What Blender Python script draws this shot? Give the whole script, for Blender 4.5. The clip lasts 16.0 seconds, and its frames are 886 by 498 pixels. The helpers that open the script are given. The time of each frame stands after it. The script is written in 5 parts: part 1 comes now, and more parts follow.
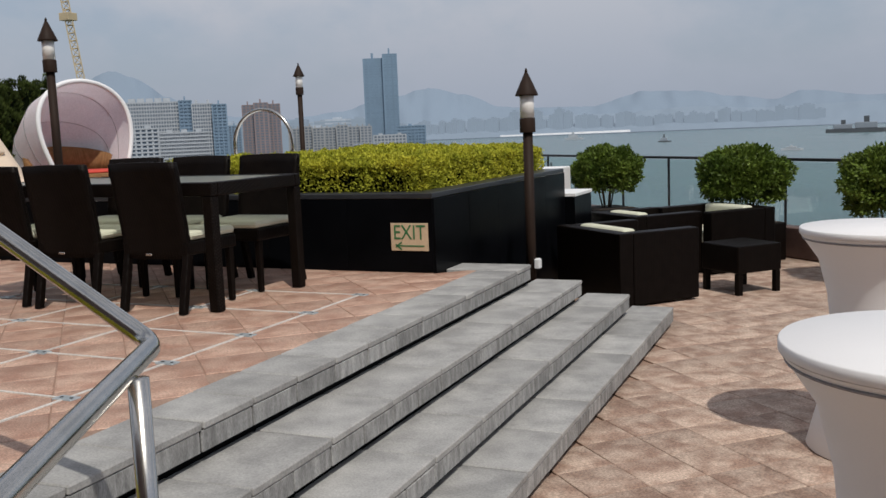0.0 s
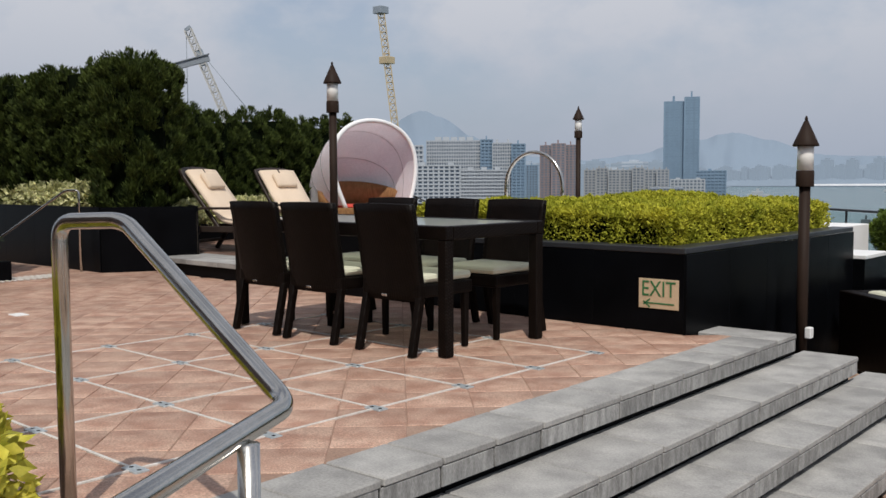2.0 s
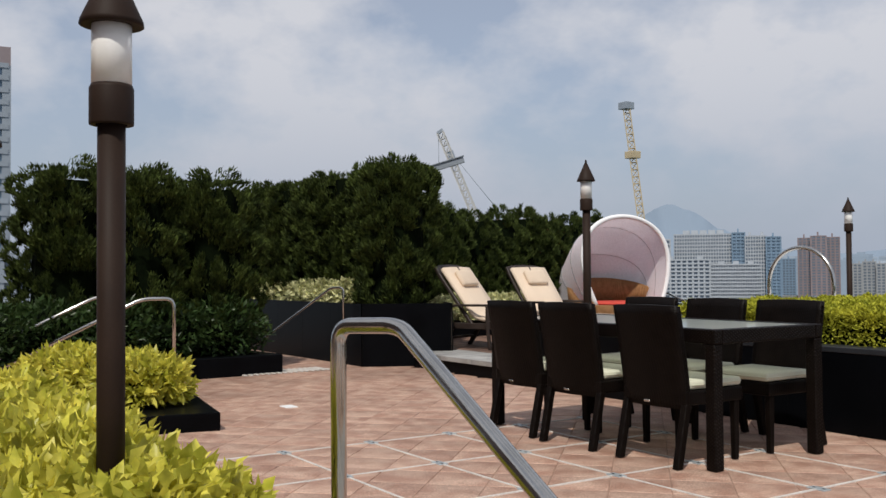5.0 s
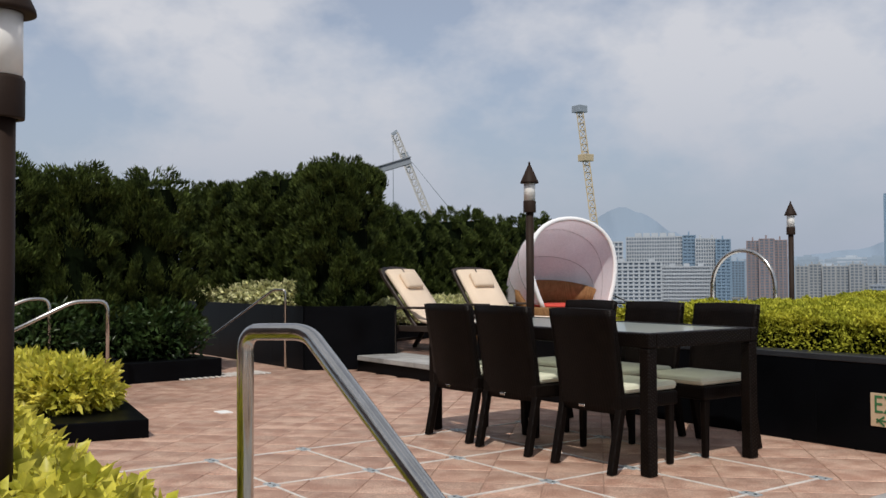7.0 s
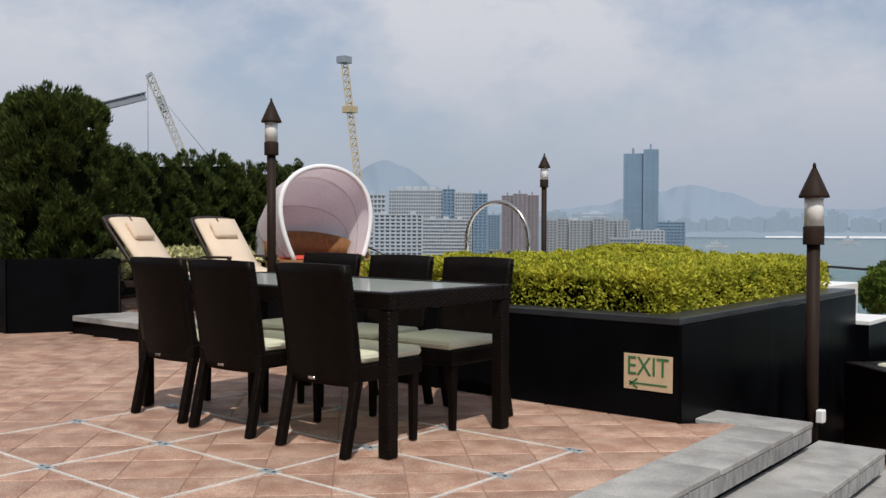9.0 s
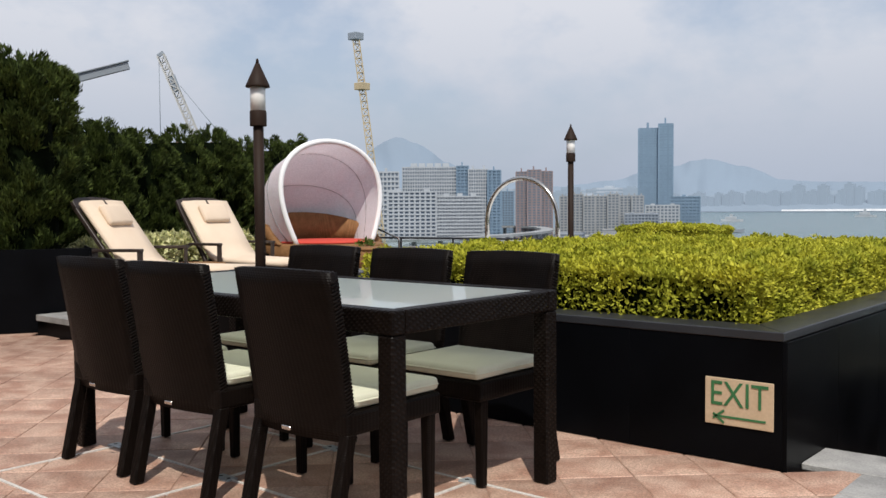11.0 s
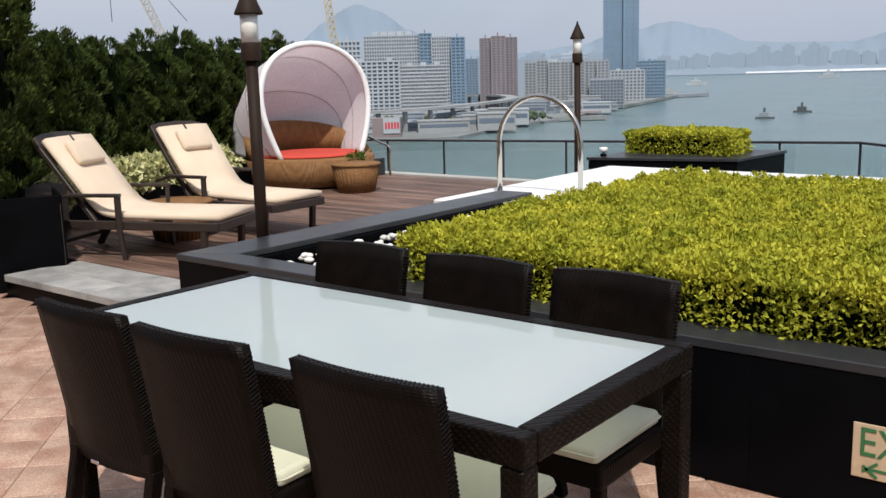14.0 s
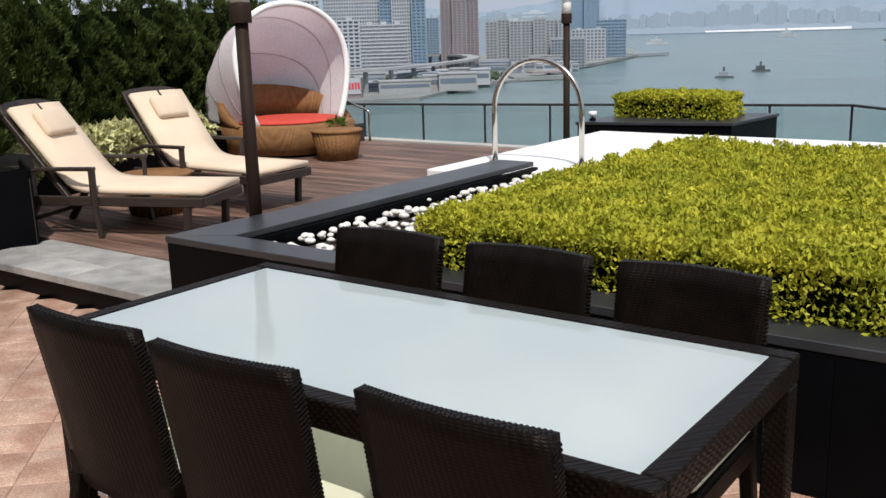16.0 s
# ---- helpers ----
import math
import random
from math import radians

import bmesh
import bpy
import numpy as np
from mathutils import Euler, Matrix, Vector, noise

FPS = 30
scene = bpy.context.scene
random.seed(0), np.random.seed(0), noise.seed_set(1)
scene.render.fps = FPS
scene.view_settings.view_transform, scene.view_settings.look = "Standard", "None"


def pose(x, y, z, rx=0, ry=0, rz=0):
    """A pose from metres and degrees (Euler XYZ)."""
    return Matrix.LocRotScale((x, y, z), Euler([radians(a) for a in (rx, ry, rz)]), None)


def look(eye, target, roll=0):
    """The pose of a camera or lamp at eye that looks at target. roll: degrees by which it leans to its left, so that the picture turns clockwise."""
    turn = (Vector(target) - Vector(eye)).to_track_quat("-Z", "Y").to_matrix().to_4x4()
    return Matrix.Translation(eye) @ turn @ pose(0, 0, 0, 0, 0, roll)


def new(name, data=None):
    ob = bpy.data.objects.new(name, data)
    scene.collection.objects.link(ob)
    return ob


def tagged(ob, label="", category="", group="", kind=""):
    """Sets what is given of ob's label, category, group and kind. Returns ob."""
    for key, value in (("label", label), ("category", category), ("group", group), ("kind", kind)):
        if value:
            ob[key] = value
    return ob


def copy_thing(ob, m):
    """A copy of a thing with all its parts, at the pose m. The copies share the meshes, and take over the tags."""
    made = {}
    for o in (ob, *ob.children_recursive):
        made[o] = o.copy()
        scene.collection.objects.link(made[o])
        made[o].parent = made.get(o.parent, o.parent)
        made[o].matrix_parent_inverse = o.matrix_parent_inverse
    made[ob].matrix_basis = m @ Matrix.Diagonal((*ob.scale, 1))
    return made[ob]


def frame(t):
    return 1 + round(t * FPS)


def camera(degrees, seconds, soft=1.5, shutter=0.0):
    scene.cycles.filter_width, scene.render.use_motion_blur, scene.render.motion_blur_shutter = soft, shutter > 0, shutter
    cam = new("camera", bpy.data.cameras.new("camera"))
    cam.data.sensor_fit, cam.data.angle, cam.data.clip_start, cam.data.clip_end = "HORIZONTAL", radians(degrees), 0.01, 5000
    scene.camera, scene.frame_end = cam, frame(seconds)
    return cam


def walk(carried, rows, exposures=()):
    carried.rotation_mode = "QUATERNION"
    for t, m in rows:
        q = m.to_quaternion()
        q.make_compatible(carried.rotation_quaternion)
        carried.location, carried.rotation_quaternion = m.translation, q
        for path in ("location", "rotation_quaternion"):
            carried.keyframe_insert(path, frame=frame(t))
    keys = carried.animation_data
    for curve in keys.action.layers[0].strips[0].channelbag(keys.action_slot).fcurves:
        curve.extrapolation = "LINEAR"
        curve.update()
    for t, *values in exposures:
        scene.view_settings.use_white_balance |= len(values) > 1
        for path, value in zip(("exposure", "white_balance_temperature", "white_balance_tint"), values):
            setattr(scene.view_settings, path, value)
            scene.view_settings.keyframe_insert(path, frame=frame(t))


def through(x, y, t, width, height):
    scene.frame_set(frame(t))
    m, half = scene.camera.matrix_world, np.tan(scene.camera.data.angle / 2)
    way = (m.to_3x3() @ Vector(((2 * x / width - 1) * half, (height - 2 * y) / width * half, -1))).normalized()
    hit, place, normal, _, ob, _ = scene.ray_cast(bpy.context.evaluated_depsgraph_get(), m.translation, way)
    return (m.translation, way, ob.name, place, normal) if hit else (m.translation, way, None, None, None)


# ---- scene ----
cam = camera(50.4, 16.0)
PATH = [
    (0, (2.785, -5.876, 0.984), (1.954, -4.074, 0.734), -2.3),
    (0.5, (2.809, -5.737, 0.981), (1.844, -3.998, 0.767), -1.6),
    (1, (2.786, -5.614, 0.988), (1.726, -3.929, 0.801), -0.5),
    (1.5, (2.844, -5.536, 1.005), (1.637, -3.951, 0.836), -0.2),
    (2, (2.898, -5.487, 1.014), (1.557, -4.011, 0.864), -0.3),
    (2.5, (2.912, -5.49, 1.026), (1.504, -4.074, 0.921), -0.1),
    (3, (2.915, -5.493, 1.037), (1.461, -4.121, 0.982), -0.2),
    (3.5, (2.894, -5.497, 1.035), (1.382, -4.189, 1.015), -0.3),
    (4, (2.851, -5.505, 1.035), (1.256, -4.298, 1.028), -0.4),
    (6.5, (2.704, -5.383, 1.064), (1.0, -4.34, 1.155), -0.2),
    (7, (2.741, -5.324, 1.051), (1.119, -4.156, 1.108), -0.3),
    (7.5, (2.772, -5.212, 1.032), (1.263, -3.9, 1.046), -0.3),
    (8, (2.641, -5.059, 1.02), (1.259, -3.613, 1.0), 0.1),
    (8.5, (2.45, -4.872, 1.03), (1.165, -3.34, 0.996), 0.3),
    (11, (1.41, -3.697, 1.076), (0.105, -2.185, 0.981), -0.4),
    (11.5, (1.245, -3.594, 1.17), (-0.063, -2.086, 1.044), -0.9),
    (12, (1.079, -3.557, 1.274), (-0.216, -2.043, 1.107), -0.9),
    (12.5, (0.911, -3.471, 1.348), (-0.372, -1.949, 1.151), -0.9),
    (13, (0.771, -3.346, 1.431), (-0.506, -1.823, 1.202), -1.4),
    (13.5, (0.637, -3.282, 1.489), (-0.625, -1.753, 1.226), -1.4),
    (14, (0.51, -3.26, 1.563), (-0.723, -1.729, 1.194), -1.6),
    (14.5, (0.416, -3.209, 1.563), (-0.79, -1.694, 1.064), -1.6),
    (15, (0.348, -3.158, 1.564), (-0.848, -1.643, 1.038), -1.8),
    (15.5, (0.231, -3.115, 1.57), (-0.957, -1.582, 1.084), -1.9),
    (16, (0.028, -3.099, 1.59), (-1.133, -1.534, 1.138), -1.7),
]
walk(cam, [(t, look(e, a, r)) for t, e, a, r in PATH], exposures=[(0, -0.35), (1.5, -0.25), (3.5, -0.18), (6.5, -0.2), (8.5, -0.18), (11, 0.05), (16, 0.1)])

# ---- light ----
SUN_AZ = radians(136)      # clockwise from +y
SUN_EL = radians(55)
world = bpy.data.worlds.new("sky")
scene.world = world
world.use_nodes = True
wn, wl = world.node_tree.nodes, world.node_tree.links
wbg = wn["Background"]
wsky = wn.new("ShaderNodeTexSky")
wsky.sky_type = "NISHITA"
wsky.sun_disc = False
wsky.sun_elevation, wsky.sun_rotation = SUN_EL, SUN_AZ
wsky.air_density, wsky.dust_density, wsky.ozone_density = 1.0, 1.2, 3.0
wtc = wn.new("ShaderNodeTexCoord")
wmap = wn.new("ShaderNodeMapping")
wmap.inputs["Scale"].default_value = (1.0, 1.0, 1.6)
wl.new(wtc.outputs["Generated"], wmap.inputs["Vector"])
wnoise = wn.new("ShaderNodeTexNoise")
wnoise.inputs["Scale"].default_value, wnoise.inputs["Detail"].default_value = 3.2, 6
wnoise.inputs["Roughness"].default_value = 0.57
wl.new(wmap.outputs[0], wnoise.inputs["Vector"])
wramp = wn.new("ShaderNodeValToRGB")
wramp.color_ramp.elements[0].position, wramp.color_ramp.elements[1].position = 0.43, 0.585
wramp.color_ramp.elements[0].color, wramp.color_ramp.elements[1].color = (0.36, 0.36, 0.36, 1), (0.95, 0.95, 0.95, 1)
wl.new(wnoise.outputs["Fac"], wramp.inputs["Fac"])
wmix = wn.new("ShaderNodeMix")
wmix.data_type = "RGBA"
wl.new(wramp.outputs["Color"], wmix.inputs["Factor"])
wl.new(wsky.outputs["Color"], wmix.inputs["A"])
wmix.inputs["B"].default_value = (7.0, 7.1, 7.6, 1)
# pale haze towards the horizon
wsep, whz = wn.new("ShaderNodeSeparateXYZ"), wn.new("ShaderNodeMapRange")
wl.new(wtc.outputs["Generated"], wsep.inputs[0])
wl.new(wsep.outputs["Z"], whz.inputs["Value"])
whz.interpolation_type = "SMOOTHSTEP"
whz.inputs["From Min"].default_value, whz.inputs["From Max"].default_value = -0.02, 0.26
whz.inputs["To Min"].default_value, whz.inputs["To Max"].default_value = 0.92, 0.0
whaze = wn.new("ShaderNodeMix")
whaze.data_type = "RGBA"
wl.new(whz.outputs[0], whaze.inputs["Factor"])
wl.new(wmix.outputs["Result"], whaze.inputs["A"])
whaze.inputs["B"].default_value = (3.75, 4.3, 5.35, 1)
wl.new(whaze.outputs["Result"], wbg.inputs["Color"])
wbg.inputs["Strength"].default_value = 0.105

sun = new("sun", bpy.data.lights.new("sun", "SUN"))
sun.data.energy, sun.data.angle, sun.data.color = 3.4, radians(0.7), (1.0, 0.95, 0.87)
sun_dir = Vector((math.sin(SUN_AZ) * math.cos(SUN_EL), math.cos(SUN_AZ) * math.cos(SUN_EL), math.sin(SUN_EL)))
sun.matrix_world = look(sun_dir * 60, (0, 0, 0))


# ---- materials ----
def mat(name, c1, c2, scale=6.0, rough=0.6, grain=90.0, grain_amt=0.18, bump=0.25, metal=0.0, spec=0.5, rnd=0.0,
        island=0.0, coat=0.0, stretch=(1, 1, 1), stain=0.0, contrast=0.25, trans=0.0, rough_var=0.1):
    m = bpy.data.materials.new(name)
    m.use_nodes = True
    n, l = m.node_tree.nodes, m.node_tree.links
    b = n["Principled BSDF"]
    tc = n.new("ShaderNodeTexCoord")
    info = n.new("ShaderNodeObjectInfo")
    shift = n.new("ShaderNodeVectorMath")
    shift.operation = "MULTIPLY_ADD"
    l.new(tc.outputs["Object"], shift.inputs[0])
    shift.inputs[1].default_value = stretch
    comb = n.new("ShaderNodeCombineXYZ")
    mul = n.new("ShaderNodeMath")
    mul.operation = "MULTIPLY"
    mul.inputs[1].default_value = 37.0
    l.new(info.outputs["Random"], mul.inputs[0])
    for k in range(3):
        l.new(mul.outputs[0], comb.inputs[k])
    l.new(comb.outputs[0], shift.inputs[2])
    big = n.new("ShaderNodeTexNoise")
    big.inputs["Scale"].default_value, big.inputs["Detail"].default_value = scale, 5
    small = n.new("ShaderNodeTexNoise")
    small.inputs["Scale"].default_value, small.inputs["Detail"].default_value = grain, 3
    for t in (big, small):
        l.new(shift.outputs[0], t.inputs["Vector"])
    ramp = n.new("ShaderNodeValToRGB")
    ramp.color_ramp.elements[0].position, ramp.color_ramp.elements[1].position = 0.5 - contrast, 0.5 + contrast
    ramp.color_ramp.elements[0].color, ramp.color_ramp.elements[1].color = (*c1, 1), (*c2, 1)
    l.new(big.outputs["Fac"], ramp.inputs["Fac"])
    hsv = n.new("ShaderNodeHueSaturation")
    l.new(ramp.outputs["Color"], hsv.inputs["Color"])
    g = n.new("ShaderNodeMapRange")
    g.inputs["From Min"].default_value, g.inputs["From Max"].default_value = 0.3, 0.7
    g.inputs["To Min"].default_value, g.inputs["To Max"].default_value = 1 - grain_amt, 1 + grain_amt
    l.new(small.outputs["Fac"], g.inputs["Value"])
    value = g.outputs[0]
    for amount, socket in ((rnd, info.outputs["Random"]), (island, None)):
        if amount:
            if socket is None:
                socket = n.new("ShaderNodeNewGeometry").outputs["Random Per Island"]
            r = n.new("ShaderNodeMapRange")
            r.inputs["To Min"].default_value, r.inputs["To Max"].default_value = 1 - amount, 1 + amount
            l.new(socket, r.inputs["Value"])
            x = n.new("ShaderNodeMath")
            x.operation = "MULTIPLY"
            l.new(value, x.inputs[0])
            l.new(r.outputs[0], x.inputs[1])
            value = x.outputs[0]
    if stain:
        st = n.new("ShaderNodeTexNoise")
        st.inputs["Scale"].default_value, st.inputs["Detail"].default_value = 0.9, 8
        l.new(tc.outputs["Object"], st.inputs["Vector"])
        r = n.new("ShaderNodeMapRange")
        r.inputs["From Min"].default_value, r.inputs["From Max"].default_value = 0.38, 0.56
        r.inputs["To Min"].default_value, r.inputs["To Max"].default_value = 1 - stain, 1.0
        l.new(st.outputs["Fac"], r.inputs["Value"])
        x = n.new("ShaderNodeMath")
        x.operation = "MULTIPLY"
        l.new(value, x.inputs[0])
        l.new(r.outputs[0], x.inputs[1])
        value = x.outputs[0]
    l.new(value, hsv.inputs["Value"])
    l.new(hsv.outputs["Color"], b.inputs["Base Color"])
    rr = n.new("ShaderNodeMapRange")
    rr.inputs["To Min"].default_value, rr.inputs["To Max"].default_value = max(0.02, rough - rough_var), min(1, rough + rough_var)
    l.new(big.outputs["Fac"], rr.inputs["Value"])
    l.new(rr.outputs[0], b.inputs["Roughness"])
    b.inputs["Metallic"].default_value, b.inputs["Specular IOR Level"].default_value = metal, spec
    b.inputs["Coat Weight"].default_value, b.inputs["Coat Roughness"].default_value = coat, 0.04
    if bump:
        bp = n.new("ShaderNodeBump")
        bp.inputs["Strength"].default_value, bp.inputs["Distance"].default_value = bump, 0.004
        l.new(small.outputs["Fac"], bp.inputs["Height"])
        l.new(bp.outputs[0], b.inputs["Normal"])
    if trans:
        b.inputs["Transmission Weight"].default_value = trans
    return m


def weave(name, c1, c2, pitch=0.012, rough=0.45, bump=0.8, turn=0.0):
    """Woven cane: two crossed wave bands give the strands."""
    m = mat(name, c1, c2, 14, rough, 160, 0.2, 0)
    n, l = m.node_tree.nodes, m.node_tree.links
    b = n["Principled BSDF"]
    tc = n.new("ShaderNodeTexCoord")
    mp = n.new("ShaderNodeMapping")
    mp.inputs["Rotation"].default_value = (turn, turn, 0.785)
    l.new(tc.outputs["Object"], mp.inputs["Vector"])
    waves = []
    for axis in ("X", "Z"):
        w = n.new("ShaderNodeTexWave")
        w.bands_direction = axis
        w.inputs["Scale"].default_value = 0.314 / pitch * (0.72 if axis == "X" else 1.0)
        w.inputs["Distortion"].default_value = 0.6
        l.new((mp.outputs[0]), w.inputs["Vector"])
        waves.append(w)
    x = n.new("ShaderNodeMath")
    x.operation = "MULTIPLY"
    l.new(waves[0].outputs["Fac"], x.inputs[0])
    l.new(waves[1].outputs["Fac"], x.inputs[1])
    bp = n.new("ShaderNodeBump")
    bp.inputs["Strength"].default_value, bp.inputs["Distance"].default_value = bump, 0.004
    l.new(x.outputs[0], bp.inputs["Height"])
    l.new(bp.outputs[0], b.inputs["Normal"])
    b.inputs["Specular IOR Level"].default_value = 0.09
    tint = n.new("ShaderNodeMix")
    tint.data_type, tint.blend_type = "RGBA", "MULTIPLY"
    ramp = n.new("ShaderNodeMapRange")
    ramp.inputs["To Min"].default_value, ramp.inputs["To Max"].default_value = 0.8, 1.25
    l.new(x.outputs[0], ramp.inputs["Value"])
    l.new(b.inputs["Base Color"].links[0].from_socket, tint.inputs["A"])
    l.new(ramp.outputs[0], tint.inputs["B"])
    tint.inputs["Factor"].default_value = 1.0
    l.new(tint.outputs["Result"], b.inputs["Base Color"])
    return m


def leafmat(name, c1, c2, rough=0.45, island=0.35, scale=3.0, through=0.22):
    m = mat(name, c1, c2, scale, rough, 60, 0.1, 0, island=island, contrast=0.2, spec=0.22)
    n, l = m.node_tree.nodes, m.node_tree.links
    b = n["Principled BSDF"]
    tr = n.new("ShaderNodeBsdfTranslucent")
    l.new(b.inputs["Base Color"].links[0].from_socket, tr.inputs["Color"])
    mx = n.new("ShaderNodeMixShader")
    mx.inputs[0].default_value = through
    l.new(b.outputs[0], mx.inputs[1])
    l.new(tr.outputs[0], mx.inputs[2])
    l.new(mx.outputs[0], n["Material Output"].inputs["Surface"])
    return m


def frosted(name, c1, c2):
    """Frosted table glass: glossy above, and letting soft light through."""
    m = mat(name, c1, c2, 2, 0.04, 200, 0.01, 0, spec=0.5, coat=0.0, rough_var=0.01)
    n, l = m.node_tree.nodes, m.node_tree.links
    n["Principled BSDF"].inputs["IOR"].default_value = 3.0
    tr, mx = n.new("ShaderNodeBsdfTranslucent"), n.new("ShaderNodeMixShader")
    tr.inputs["Color"].default_value = (1.0, 0.97, 0.88, 1)
    mx.inputs[0].default_value = 0.45
    l.new(n["Principled BSDF"].outputs[0], mx.inputs[1])
    l.new(tr.outputs[0], mx.inputs[2])
    l.new(mx.outputs[0], n["Material Output"].inputs["Surface"])
    return m


